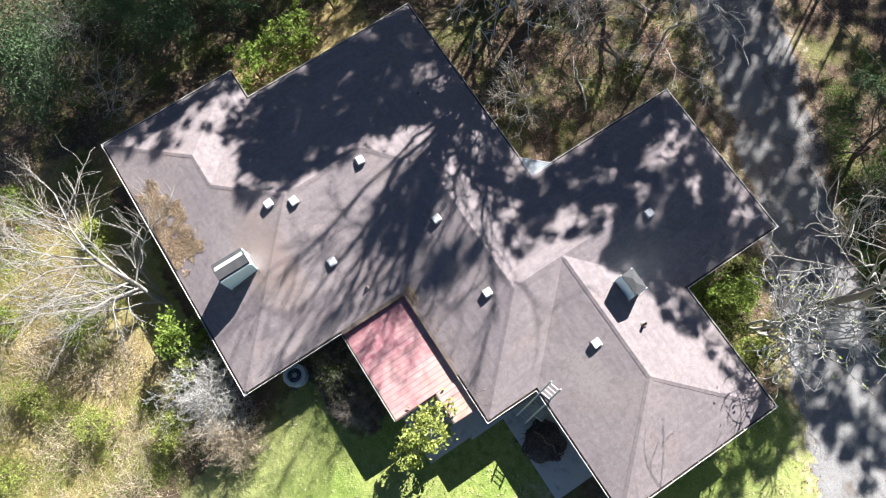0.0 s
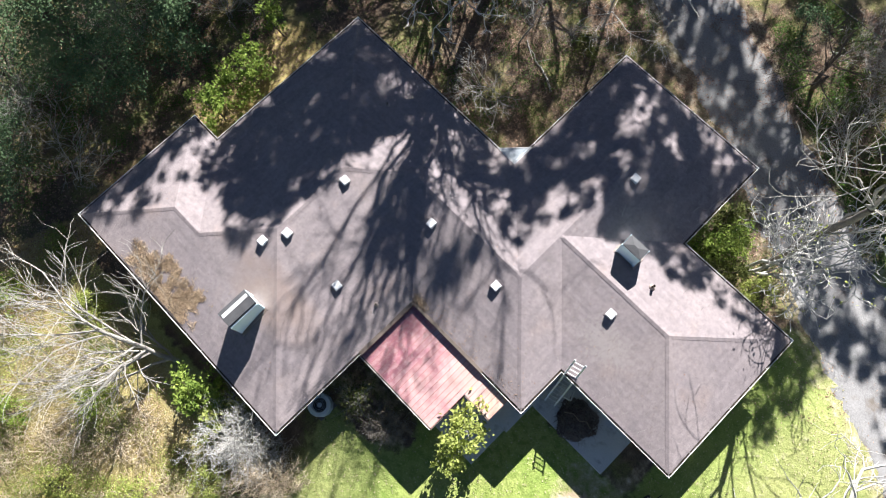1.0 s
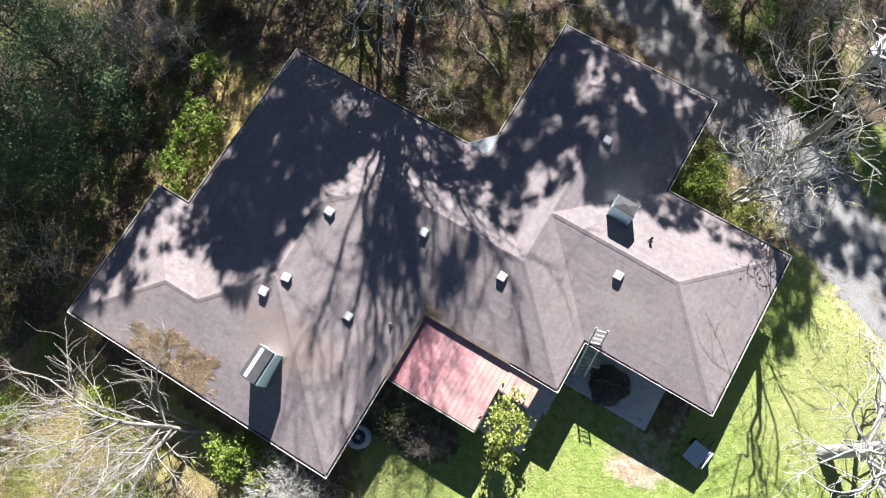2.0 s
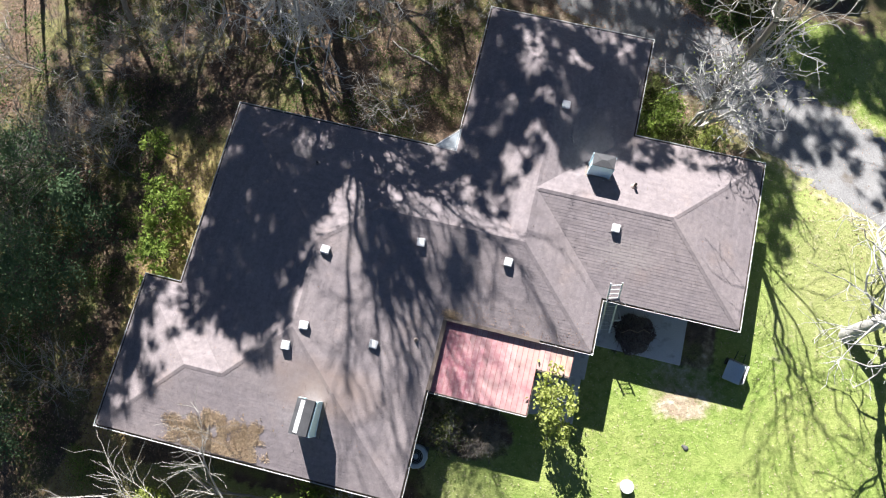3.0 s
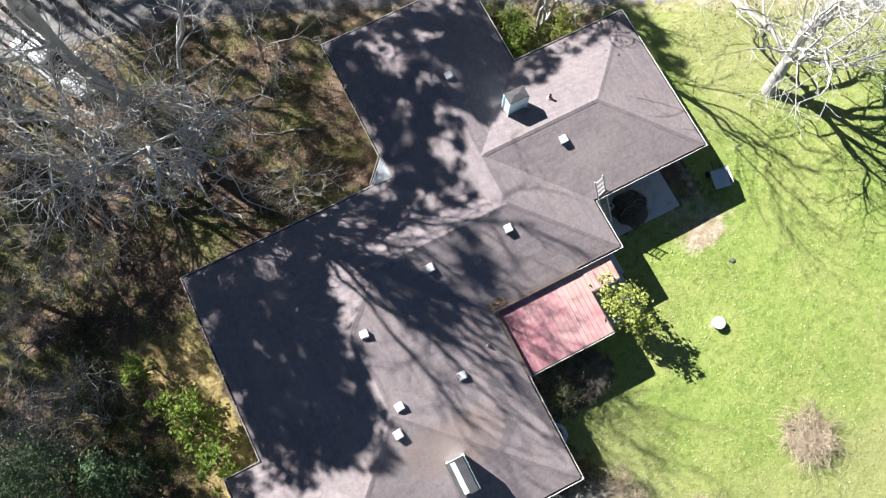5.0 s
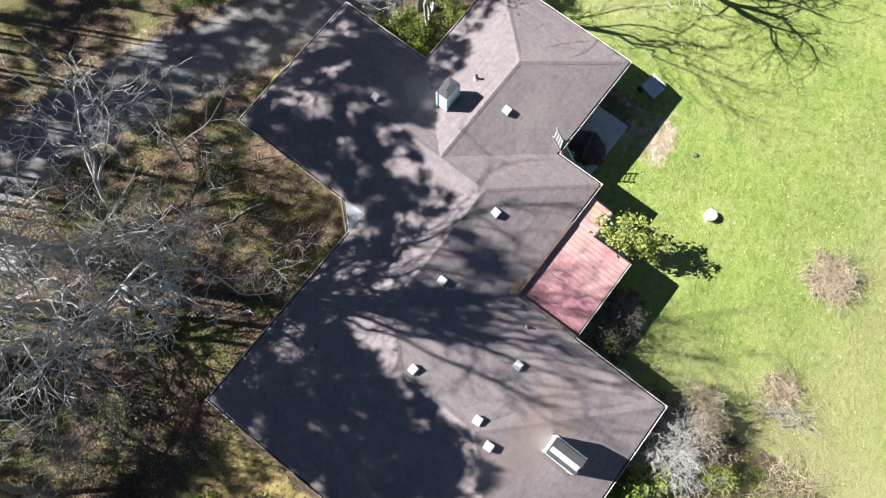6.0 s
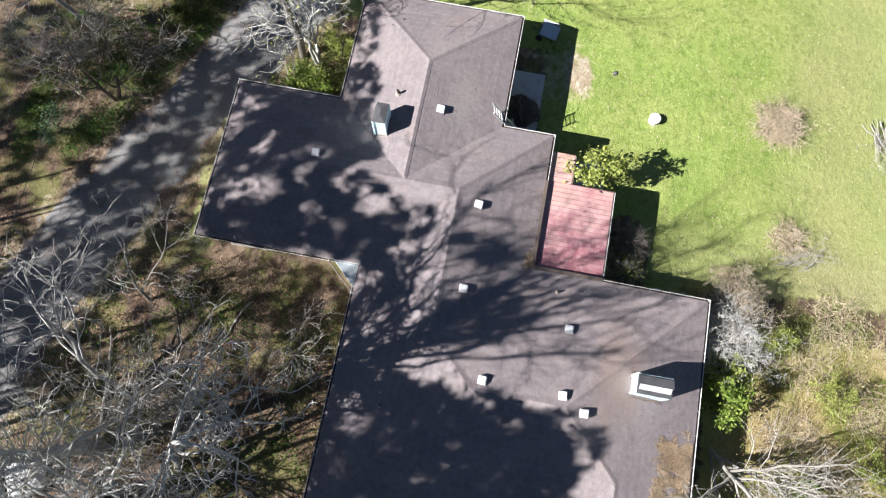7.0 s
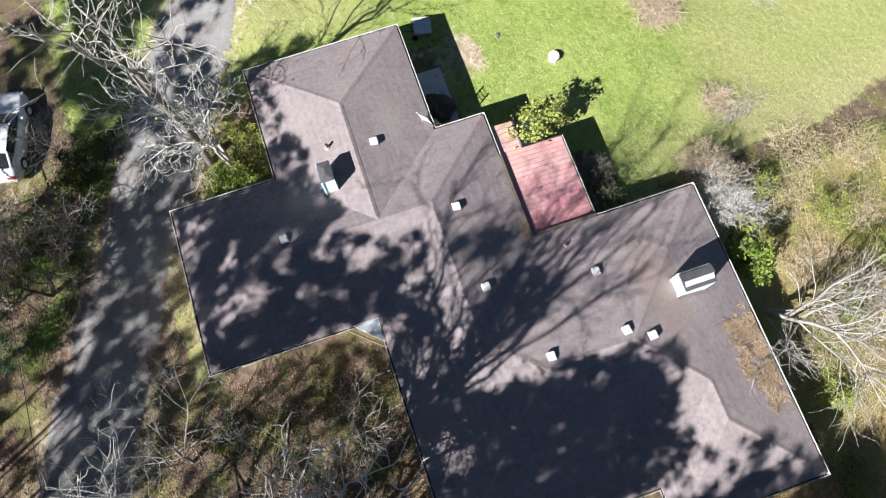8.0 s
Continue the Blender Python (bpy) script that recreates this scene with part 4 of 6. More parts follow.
def condenser():
    e = thing("air_conditioner", (1.72, -8.45, gz(1.72, -8.45)), "round grey-blue air-conditioner condenser beside the wall", "air conditioner")
    part("base_slab", box(-0.46, 0.46, -0.46, 0.46, -0.1, 0.06, 0.015), M_STONE, e)
    part("casing", lathe([(0.50, 0.06), (0.50, 0.70), (0.47, 0.75), (0.34, 0.76), (0.31, 0.70), (0.31, 0.45)], 12, False), M_ACBLUE, e)
    # Floor coloured near-black for the shade down in the fan well.
    bm = lathe([(0.32, 0.52), (0.32, 0.54)], 16)
    part("well_floor", bm, M_DARK, e)
    part("motor", lathe([(0.1, 0.54), (0.1, 0.66), (0.06, 0.68)], 14), M_ACBLUE, e)
    for k in range(4):
        a = radians(90 * k + 20)
        part("fan_blade", box(0.08, 0.29, -0.06, 0.06, -0.004, 0.004, 0.002, pose(0, 0, 0.6, 0, 0, math.degrees(a)) @ pose(0, 0, 0, 18, 0, 0)), M_DARK, e)
    bm = bmesh.new()
    for r in (0.12, 0.19, 0.26, 0.32):
        pts = [Vector((r * math.cos(2 * math.pi * k / 16), r * math.sin(2 * math.pi * k / 16), 0.755)) for k in range(16)]
        for k in range(16):
            add_rod(bm, pts[k], pts[(k + 1) % 16], 0.005, None, 4)
    part("grille", bm, M_ACBLUE, e)


condenser()


def stone(x, y, r, seed):
    rng = np.random.default_rng(seed)
    bm = bmesh.new()
    bmesh.ops.create_icosphere(bm, subdivisions=2, radius=r)
    for v in bm.verts:
        v.co *= 1 + 0.25 * noise.noise(v.co * (2.0 / r) + Vector((seed, 0, 0)))
        v.co.z *= 0.6
    ob = part("stone", bm, M_STONE, None, "", True)
    ob.matrix_basis = pose(x, y, gz(x, y) + r * 0.3, 0, 0, seed * 40)
    tagged(ob, "grey field stone lying in the grass", "stone", "stones in the grass")


stone(12.75, -5.42, 0.11, 1)
stone(12.62, -5.36, 0.06, 2)


def utility_cable():
    a, b = Vector((-46, 16.9, 7.2)), Vector((44, 17.1, 7.2))
    for p in (a, b):
        g = gz(p.x, p.y)
        e = thing("utility_pole", (p.x, p.y, g), "weathered wooden utility pole at the wood's edge", "utility pole", "utility poles")
        part("shaft", rod((0, 0, -0.4), (0, 0, 8.0 - g), 0.14, 0.10, 10), M_BARK_GREY, e)
        part("crossarm", box(-0.05, 0.05, -0.8, 0.8, 7.35 - g, 7.45 - g, 0.01), M_BARK_GREY, e)
    pts = [a.lerp(b, k / 40) - Vector((0, 0, 1.1 * (1 - (k / 20 - 1) ** 2))) for k in range(41)]
    ob = mesh_part("utility_cable", *tubes([(p, q, 0.014, 0.014) for p, q in zip(pts, pts[1:])], 5), M_TYRE)
    tagged(ob, "thin black cable sagging across the drive", "cable")


utility_cable()


# ---- cars ----
def car(at, turn, paint, label):
    e = thing("car", at, label, "car", "parked cars", turn)
    def shell(stations, mat, name, lab="", smooth=True):
        bm = bmesh.new()
        rings = []
        for x, w, z0, z1, tw in stations:
            pts = [(-w, z0), (-w * 1.0, z0 + (z1 - z0) * 0.55), (-w * tw, z1 - 0.04), (-w * tw * 0.85, z1), (0, z1 + 0.015), (w * tw * 0.85, z1), (w * tw, z1 - 0.04), (w, z0 + (z1 - z0) * 0.55), (w, z0)]
            rings.append([bm.verts.new((x, y, z)) for y, z in pts])
        for lo, hi in zip(rings, rings[1:]):
            for k in range(len(lo)):
                j = (k + 1) % len(lo)
                bm.faces.new((lo[k], lo[j], hi[j], hi[k]))
        bm.faces.new(rings[0])
        bm.faces.new(rings[-1][::-1])
        return part(name, bm, mat, e, lab, smooth)
    shell([(-2.40, 0.70, 0.38, 0.72, 0.9), (-2.33, 0.82, 0.28, 0.92, 0.9), (-2.0, 0.88, 0.22, 0.98, 0.9), (-1.2, 0.91, 0.2, 0.95, 0.93), (0.0, 0.92, 0.2, 0.93, 0.94), (0.9, 0.91, 0.2, 0.93, 0.92),
           (1.7, 0.88, 0.22, 0.86, 0.88), (2.15, 0.82, 0.26, 0.76, 0.85), (2.40, 0.62, 0.34, 0.60, 0.85)], paint, "body")
    shell([(-1.95, 0.66, 0.93, 0.96, 0.95), (-1.25, 0.74, 0.90, 1.38, 0.80), (-0.9, 0.76, 0.90, 1.43, 0.78), (0.0, 0.77, 0.90, 1.44, 0.78), (0.25, 0.77, 0.90, 1.40, 0.78), (1.05, 0.74, 0.90, 0.93, 0.95)], M_GLASS, "glasshouse", "dark window glass")
    shell([(-1.28, 0.60, 1.36, 1.405, 0.95), (-0.9, 0.63, 1.38, 1.45, 0.95), (-0.3, 0.64, 1.38, 1.465, 0.95), (0.25, 0.62, 1.36, 1.425, 0.95)], paint, "roof")
    for s in (-1, 1):
        part("pillar", rod((-1.22, s * 0.64, 1.38), (-1.98, s * 0.70, 0.94), 0.045, 0.06, 6), paint, e)
        part("pillar", rod((0.22, s * 0.64, 1.39), (1.05, s * 0.75, 0.92), 0.04, 0.05, 6), paint, e)
        part("pillar", rod((-0.4, s * 0.64, 1.40), (-0.42, s * 0.79, 0.92), 0.04, 0.04, 6), paint, e)
        part("tail_light", box(-2.40, -2.28, s * 0.62 - 0.17, s * 0.62 + 0.17, 0.68, 0.86, 0.02), M_RED, e, "red tail light")
        part("headlight", box(2.16, 2.33, s * 0.60 - 0.14, s * 0.60 + 0.14, 0.58, 0.70, 0.02), M_CLEAR, e, "clear headlight")
        part("mirror", box(0.62, 0.78, s * 0.98 - 0.09, s * 0.98 + 0.09, 0.90, 1.02, 0.02), paint, e)
        for x in (-1.42, 1.45):
            bm = bmesh.new()
            add_rod(bm, (x, s * 0.72, 0.32), (x, s * 0.93, 0.32), 0.32, None, 24)
            tyre = part("wheel", bm, M_TYRE, e)
            bm = bmesh.new()
            add_rod(bm, (x, s * 0.90, 0.32), (x, s * 0.94, 0.32), 0.2, 0.18, 14)
            part("rim", bm, M_ALU, tyre)


car((15.6, 19.3, gz(15.6, 19.3)), -14, M_CARWHITE, "white saloon car parked among the trees")
car((15.2, 22.4, gz(15.2, 22.4)), -4, M_CARSILVER, "silver saloon car parked beside the white one")
car((-11.6, 18.4, gz(-11.6, 18.4)), -62, M_CARWHITE, "white car parked in the shade of bare trees")


# ---- trees ----
def grow(rng, p, d, length, r, level, out, tips, opts):
    """One limb with wriggles, then its side limbs; rows go to out[0] (stout) or out[1] (fine)."""
    steps = 4 if level < 2 else 3
    pts, dirs = [np.array(p)], []
    d = np.array(d, float)
    for k in range(steps):
        d = d + rng.normal(size=3) * opts["wriggle"] * (0.6 + 0.3 * level)
        d[:2] += np.array(opts["wind"]) * (1 + level * 0.5)
        d[2] += opts["rise"] * (0.5 if level else 0.2) - opts["droop"] * level * 0.12
        d /= np.linalg.norm(d)
        pts.append(pts[-1] + d * length / steps)
        dirs.append(d.copy())
    radii = np.linspace(r, r * (0.62 if level < opts["levels"] else 0.3), steps + 1)
    radii = np.maximum(radii, opts["least"] * (np.linspace(1.0, 0.55, steps + 1) if level >= opts["levels"] else 1.0))
    for k in range(steps):
        out[0 if r > opts["fine"] else 1].append((pts[k], pts[k + 1], radii[k], radii[k + 1]))
    if level >= opts["levels"]:
        tips.append(pts[-1])
        tips.append(pts[-2])
        return
    kids = opts["kids"][min(level, len(opts["kids"]) - 1)]
    for k in range(kids):
        f = rng.uniform(opts["low"] if level == 0 else 0.3, 1.0) if k else 1.0
        i = min(steps - 1, int(f * steps))
        base = pts[i] + (pts[i + 1] - pts[i]) * (f * steps - i if i < steps - 1 else min(1.0, f * steps - i))
        side = rng.normal(size=3)
        side -= dirs[i] * (side @ dirs[i])
        side /= np.linalg.norm(side)
        ang = radians(rng.uniform(*opts["spread"])) * (0.6 if k == 0 else 1.0)
        nd = dirs[i] * math.cos(ang) + side * math.sin(ang)
        into = out
        if level == 0 and len(out) > 2:
            into = ([], [])
            out[2].append(into)
        grow(rng, base, nd, length * opts["shrink"] * rng.uniform(0.75, 1.2), radii[min(steps, i + 1)] * (0.75 if k == 0 else 0.58), level + 1, into, tips, opts)


BARE = dict(wind=(0.0, 0.0), wriggle=0.16, rise=0.10, droop=0.0, levels=5, fine=0.03, kids=(4, 4, 3, 3, 3), low=0.45, spread=(28, 62), shrink=0.68, least=0.006)


def bare_tree(at, label, seed, height, radius, bark, lean=(0, 0), opts=None, leaf=None, leaf_n=0, name="bare_tree", stems=1, category="tree", leaf_size=0.12, turn=0.0):
    rng = np.random.default_rng(seed)
    o = dict(BARE)
    o.update(opts or {})
    out, tips = ([], [], []) if name == "bare_tree" else ([], []), []
    for k in range(stems):
        a = rng.uniform(0, 2 * math.pi)
        d = np.array((lean[0] + (0.35 * math.cos(a) if stems > 1 else 0), lean[1] + (0.35 * math.sin(a) if stems > 1 else 0), 1.0))
        grow(rng, (0.1 * math.cos(a) * (stems > 1), 0.1 * math.sin(a) * (stems > 1), -0.2), d / np.linalg.norm(d), height * 0.42, radius, 0, out, tips, o)
    x, y = at
    e = thing(name, (x, y, gz(x, y)), label, category, "bare trees" if category == "tree" else "shrubs", turn)
    if out[0]:
        mesh_part("trunk", *tubes(out[0], 7), bark, e, "", True)
    if out[1]:
        mesh_part("branchwork", *tubes(out[1], 3), bark, e)["kind"] = "stuff"
    for limb in out[2] if len(out) > 2 else ():
        mesh_part("limb", *tubes(limb[0] + limb[1], 4), bark, e)
    if leaf_n:
        t = np.array(tips)
        pts = t[rng.integers(0, len(t), leaf_n)] + rng.normal(size=(leaf_n, 3)) * opts.get("puff", 0.15)
        pts[:, 2] = np.maximum(pts[:, 2], 0.05)
        mesh_part("foliage", *leaves(pts, leaf_size, rng, 0.2), leaf, e)
    return e


def spreading_tree(at, label, seed, fork, radius, bark, limbs, depth=0.9, twigs=3, side_shoots=2, trunk_bark=None):
    """A tall tree that forks; each limb goes out sideways and up to a tip, given as (sideways, height, radius)."""
    rng = np.random.default_rng(seed)
    side, deep = np.array((SUN.y, -SUN.x, 0.0)), np.array((SUN.x, SUN.y, 0.0))
    side, deep = side / np.linalg.norm(side), deep / np.linalg.norm(deep)
    x, y = at
    z = gz(x, y)
    e = thing("bare_tree", (x, y, z), label, "tree", "bare trees")
    stem = [np.array((0.12 * math.sin(k * 1.1), 0.12 * math.cos(k * 0.9) - 0.12, -0.3 + (fork + 1.5) * k / 8)) for k in range(9)]
    mesh_part("trunk", *tubes([(a, b, radius * (1 - 0.05 * k), radius * (0.95 - 0.05 * k)) for k, (a, b) in enumerate(zip(stem, stem[1:]))], 9), trunk_bark or bark, e, "", True)
    opts = dict(BARE, levels=4, wriggle=0.16, kids=(4, 4, twigs, twigs), least=0.014, fine=0.0, spread=(18, 50), shrink=0.62, rise=0.03)
    for lat, top, r in limbs:
        start = stem[int(rng.integers(5, 9))]
        tip = side * lat + deep * rng.normal() * depth + np.array((0, 0, top - z))
        bend = start * 0.45 + tip * 0.55 + np.array((0, 0, 0.10 * (top - fork))) - side * lat * 0.12
        pts = []
        for k in range(11):
            f = k / 10
            pts.append(start * (1 - f) ** 2 + bend * 2 * f * (1 - f) + tip * f * f + (rng.normal(size=3) * 0.16 if 0 < k < 10 else 0))
        out, tips = ([], []), []
        for k in range(10):
            out[0].append((pts[k], pts[k + 1], r * (1 - 0.075 * k), r * (0.925 - 0.075 * k)))
            if k > 1:
                d = pts[k + 1] - pts[k]
                d /= np.linalg.norm(d)
                for _ in range(side_shoots if k < 9 else 3):
                    out_dir = d + rng.normal(size=3) * 0.5
                    grow(rng, pts[k], out_dir / np.linalg.norm(out_dir), rng.uniform(1.0, 2.4), r * 0.34, 2, out, tips, opts)
        mesh_part("limb", *tubes(out[0] + out[1], 4), bark, e)


def leafy_tree(at, label, seed, height, crown_lo, crown_r, leaf, clumps, per, size, bark=None, name="evergreen_tree", top=0.25, turn=0.0, gap=1.0):
    """Trunk, limbs, and a crown of separate clumps with gaps between them."""
    rng = np.random.default_rng(seed)
    segs, limbs, pts = [], [], []
    n = 8
    trunk = []
    for k in range(n + 1):
        f = k / n
        trunk.append(np.array((0.25 * math.sin(3 * f + seed), 0.25 * math.cos(2.3 * f + seed), -0.3 + (height + 0.3) * f)))
    r0 = max(0.05, min(0.17, height * 0.014))
    for k in range(n):
        segs.append((trunk[k], trunk[k + 1], r0 * (1 - 0.85 * k / n), r0 * (1 - 0.85 * (k + 1) / n)))
    for k in range(clumps):
        f = rng.uniform(0, 1) ** 0.9
        z = crown_lo + (height - crown_lo) * f
        lim = crown_r * ((1 - f) ** 0.7 * (1 - top) + top) * (0.55 + 0.45 * min(1, f * 5))
        a = rng.uniform(0, 2 * math.pi)
        r = lim * math.sqrt(rng.uniform(0.05, 1.0)) * (1 + 0.25 * math.sin(2 * a + seed))
        c = np.array((r * math.cos(a), r * math.sin(a), z + rng.normal() * 0.2))
        i = min(n - 1, max(0, int((z - 0.25 * r) / height * n)))
        limbs.append((trunk[i], c, r0 * 0.28, r0 * 0.06))
        s = gap * crown_r * rng.uniform(0.10, 0.24)
        pts.append(c + rng.normal(size=(per, 3)) * s * np.array((1, 1, 0.55)))
    x, y = at
    e = thing(name, (x, y, gz(x, y)), label, "tree" if height > 3.2 else "shrub", "evergreens" if height > 3.2 else "shrubs", turn)
    mesh_part("trunk", *tubes(segs, 7), bark or M_BARK_DARK, e, "", True)
    mesh_part("limbwork", *tubes(limbs, 4), bark or M_BARK_DARK, e)
    pts = np.vstack(pts)
    pts[:, 2] = np.maximum(pts[:, 2], 0.05)
    mesh_part("crown", *leaves(pts, size, rng, 0.1, 0.5), leaf, e)
    return e


# ---- unseen pines added to shade the roof, the garden and the drive ----
# gaps left in the added crowns to let sun spots through: place and radius
GAPS = [(-5.9, 3.1, 0.62), (-5.3, 3.4, 0.4), (-6.65, 1.4, 0.36), (-7.45, 0.3, 0.3), (-3.4, 0.9, 0.7), (-3.5, -0.5, 0.6), (-8.9, 2.2, 0.35), (-7.9, 1.3, 0.25),
        (2.9, 9.05, 0.7), (2.4, 9.9, 0.35), (2.1, 6.8, 0.45), (3.7, 5.8, 0.3), (4.7, 6.5, 0.3), (4.6, 9.5, 0.35), (5.7, 11.0, 0.5), (6.7, 10.2, 0.55), (2.9, 4.5, 0.3), (4.3, 4.3, 0.6), (3.4, 7.5, 0.2), (4.62, 7.0, 0.55),
        (-12.0, -1.0, 0.6), (-11.7, -3.3, 0.5), (-12.7, -5.0, 0.55), (-12.7, 2.0, 0.5), (-12.4, -7.5, 0.3), (-13.0, -3.0, 0.4), (4.3, 7.6, 0.4)]


def pine(px, py, rx, ry, h=27.0, thick=3.0, clear=0.45, label="unseen pine added only to cast shade"):
    """An unseen tall pine added to shade an oval of the roof or the ground round (px, py)."""
    rng = np.random.default_rng(int(abs(px * 97 + py * 31)) + 11)
    pts, mids = [], []
    rx, ry = rx + 0.22, ry + 0.22
    n = max(8, int(math.pi * rx * ry * thick * 2.1))
    while len(mids) < n:
        u, v = rng.uniform(-1, 1, 2)
        x, y = px + u * rx, py + v * ry
        a, c = 0.46 * x - 0.89 * y, 0.89 * x + 0.46 * y
        rag = 0.22 * noise.noise((a * 0.6, c * 1.1, 21)) + 0.75 * noise.noise((a * 1.3, c * 2.3, 5)) + 0.4 * noise.noise((a * 2.8, c * 4.4, 8))
        if u * u + v * v > 1 or rag > clear or any(math.hypot(x - gx, y - gy) < gr + 0.12 for gx, gy, gr in GAPS):
            if rng.uniform() < 0.97:
                n -= 0.02
                continue
        hz = h + rng.uniform(-1.6, 1.6)
        k = (hz - (roof_z(x, y) if inside(x, y, RECTS) else gz(x, y))) / SUN.z
        mids.append(np.array((x + SUN.x * k, y + SUN.y * k, hz)))
    mids = np.array(mids)
    bx, by = mids[:, 0].mean(), mids[:, 1].mean()
    z = gz(bx, by)
    base = np.array((bx, by, z))
    e = thing("pine_tree", tuple(base), label, "tree", "pines")
    segs, limbs = [], []
    for k in range(8):
        segs.append(((0, 0, -0.3 + (h + 1) * k / 8), (0, 0, -0.3 + (h + 1) * (k + 1) / 8), 0.15 * (1 - k / 8) ** 4 + 0.012, 0.15 * (1 - (k + 1) / 8) ** 4 + 0.012))
    for m in mids:
        limbs.append(((0, 0, m[2] - base[2] - 0.8 - 0.3 * rng.uniform()), m - base, 0.022, 0.008))
        pts.append(m - base + rng.normal(size=(30, 3)) * 0.115)
    mesh_part("trunk", *tubes(segs, 7), M_BARK_DARK, e, "", True)
    mesh_part("limbwork", *tubes(limbs, 4), M_BARK_DARK, e)
    mesh_part("crown", *leaves(np.vstack(pts), 0.21, rng, 0.0, 0.55), M_DEEP, e)


# shade put over the west slopes
pine(-7.6, 2.3, 1.9, 2.2, 21, 4.4, 0.12)
pine(-6.2, 0.1, 2.2, 2.2, 22, 4.6, 0.26)
pine(-4.9, -1.6, 0.8, 2.0, 22, 4.0, 0.30)
pine(-8.5, 0.9, 1.0, 2.2, 22, 4.0, 0.20)
pine(-6.1, -2.8, 1.9, 2.0, 21, 4.6, 0.6)
pine(-5.2, -4.9, 1.1, 1.1, 22)
pine(-8.6, -0.9, 0.8, 2.2, 21, 4.4, 0.34)
pine(-8.6, 3.4, 0.9, 1.0, 22, 4.0, 0.06)
pine(-8.7, -5.1, 0.8, 0.9, 22, 3.0, 0.3)
pine(-8.5, -2.8, 0.8, 1.4, 21, 4.0, 0.5)
pine(-7.6, 0.9, 1.6, 1.8, 22, 4.4, 0.26)
pine(-7.2, 3.7, 1.5, 0.8, 21, 4.0, 0.1)
pine(-5.2, 3.4, 0.9, 1.1, 22, 4.0, 0.12)
pine(-5.0, 1.4, 0.8, 1.3, 21, 4.0, 0.12)
pine(-10.65, -5.6, 0.55, 1.8, 22, 5.0, 9)
pine(-10.65, -8.5, 0.6, 1.8, 21, 5.0, 9)
pine(-4.5, 0.5, 1.0, 1.3, 21, 3.6, 0.06)
pine(-9.6, -7.5, 0.85, 0.9, 22, 3.4, 0.08)
pine(-11.7, 1.6, 1.1, 3.0, 21, 1.3, 0.1)
pine(-10.6, -11.6, 1.4, 0.9, 21, 3.5)
pine(-11.8, -12.2, 1.8, 1.8, 22, 4.5, 9)
pine(-6.6, 2.2, 2.6, 2.0, 22, 2.6, 0.16)
pine(-6.6, -4.0, 1.5, 1.3, 22, 4.4, 0.3)
pine(-7.6, -2.6, 1.2, 1.6, 21, 4.4, 0.5)
pine(-5.4, -3.6, 0.9, 1.6, 22, 4.0, 0.4)
pine(-12.4, -2.5, 1.2, 3.2, 22, 2.4, -0.04)
pine(-12.6, -7.8, 1.2, 2.6, 21, 2.4, -0.02)
pine(-12.6, 3.4, 1.2, 2.0, 22, 2.4, -0.04)
# shade put over the valley and the garden slope
pine(-1.4, -0.5, 0.8, 1.3, 21, 3.0, -0.02)
pine(-0.3, -1.8, 0.8, 1.2, 22, 3.0, -0.04)
pine(-1.6, 3.3, 1.2, 0.8, 22, 3.4, 0.02)
pine(-3.9, 3.5, 0.7, 1.1, 21, 4.0, 0.5)
pine(-3.2, 2.0, 0.5, 0.9, 22, 3.4, 0.3)
pine(-1.0, 3.9, 2.0, 0.6, 22, 4.0, 0.06)
pine(-0.6, 2.8, 1.6, 0.8, 21, 2.6, 0.0)
pine(1.7, 4.1, 1.2, 0.9, 21, 4.0, 0.1)
pine(-1.9, 0.9, 0.6, 0.7, 21, 3.0, 0.1)
pine(1.75, -0.6, 0.42, 1.35, 22, 4.0, 0.6)
pine(-2.6, 6.0, 2.4, 1.2, 21, 2.2, 0.2)
pine(0.6, 3.2, 1.4, 1.0, 21, 3.6, 0.04)
pine(2.6, 2.6, 0.8, 0.8, 22, 3.0, 0.0)
# shade put over the wing
pine(6.7, 8.6, 0.9, 1.6, 21, 4.0, 0.08)
pine(5.2, 10.2, 1.4, 0.9, 22, 4.0, 0.1)
pine(-1.3, 7.0, 1.5, 2.0, 22, 2.4, 0.3)
pine(0.9, 8.0, 0.5, 3.4, 22, 4.4, 0.4)
pine(1.5, 8.4, 0.8, 3.2, 22, 4.4, 0.12)
pine(2.7, 5.2, 1.9, 1.3, 21, 4.4, 0.08)
pine(2.2, 3.4, 0.7, 0.8, 22, 3.6, 0.1)
pine(3.4, 10.7, 2.6, 0.9, 22, 4.4, 0.12)
pine(6.2, 10.4, 1.2, 1.0, 21, 4.0, 0.06)
pine(2.6, 8.2, 1.2, 2.4, 21, 4.0, 0.06)
pine(4.1, 7.6, 2.0, 1.8, 21, 4.4, 0.12)
pine(5.9, 8.6, 1.6, 1.9, 22, 4.4, 0.12)
pine(6.2, 6.4, 1.7, 1.4, 21, 4.4, 0.2)
pine(4.6, 5.6, 1.3, 0.8, 22, 4.4, 0.12)
pine(8.1, 6.3, 1.2, 0.8, 22, 4.0, 0.4)
pine(10.2, 6.6, 1.6, 0.5, 21)
pine(12.1, 6.8, 1.2, 0.4, 22)
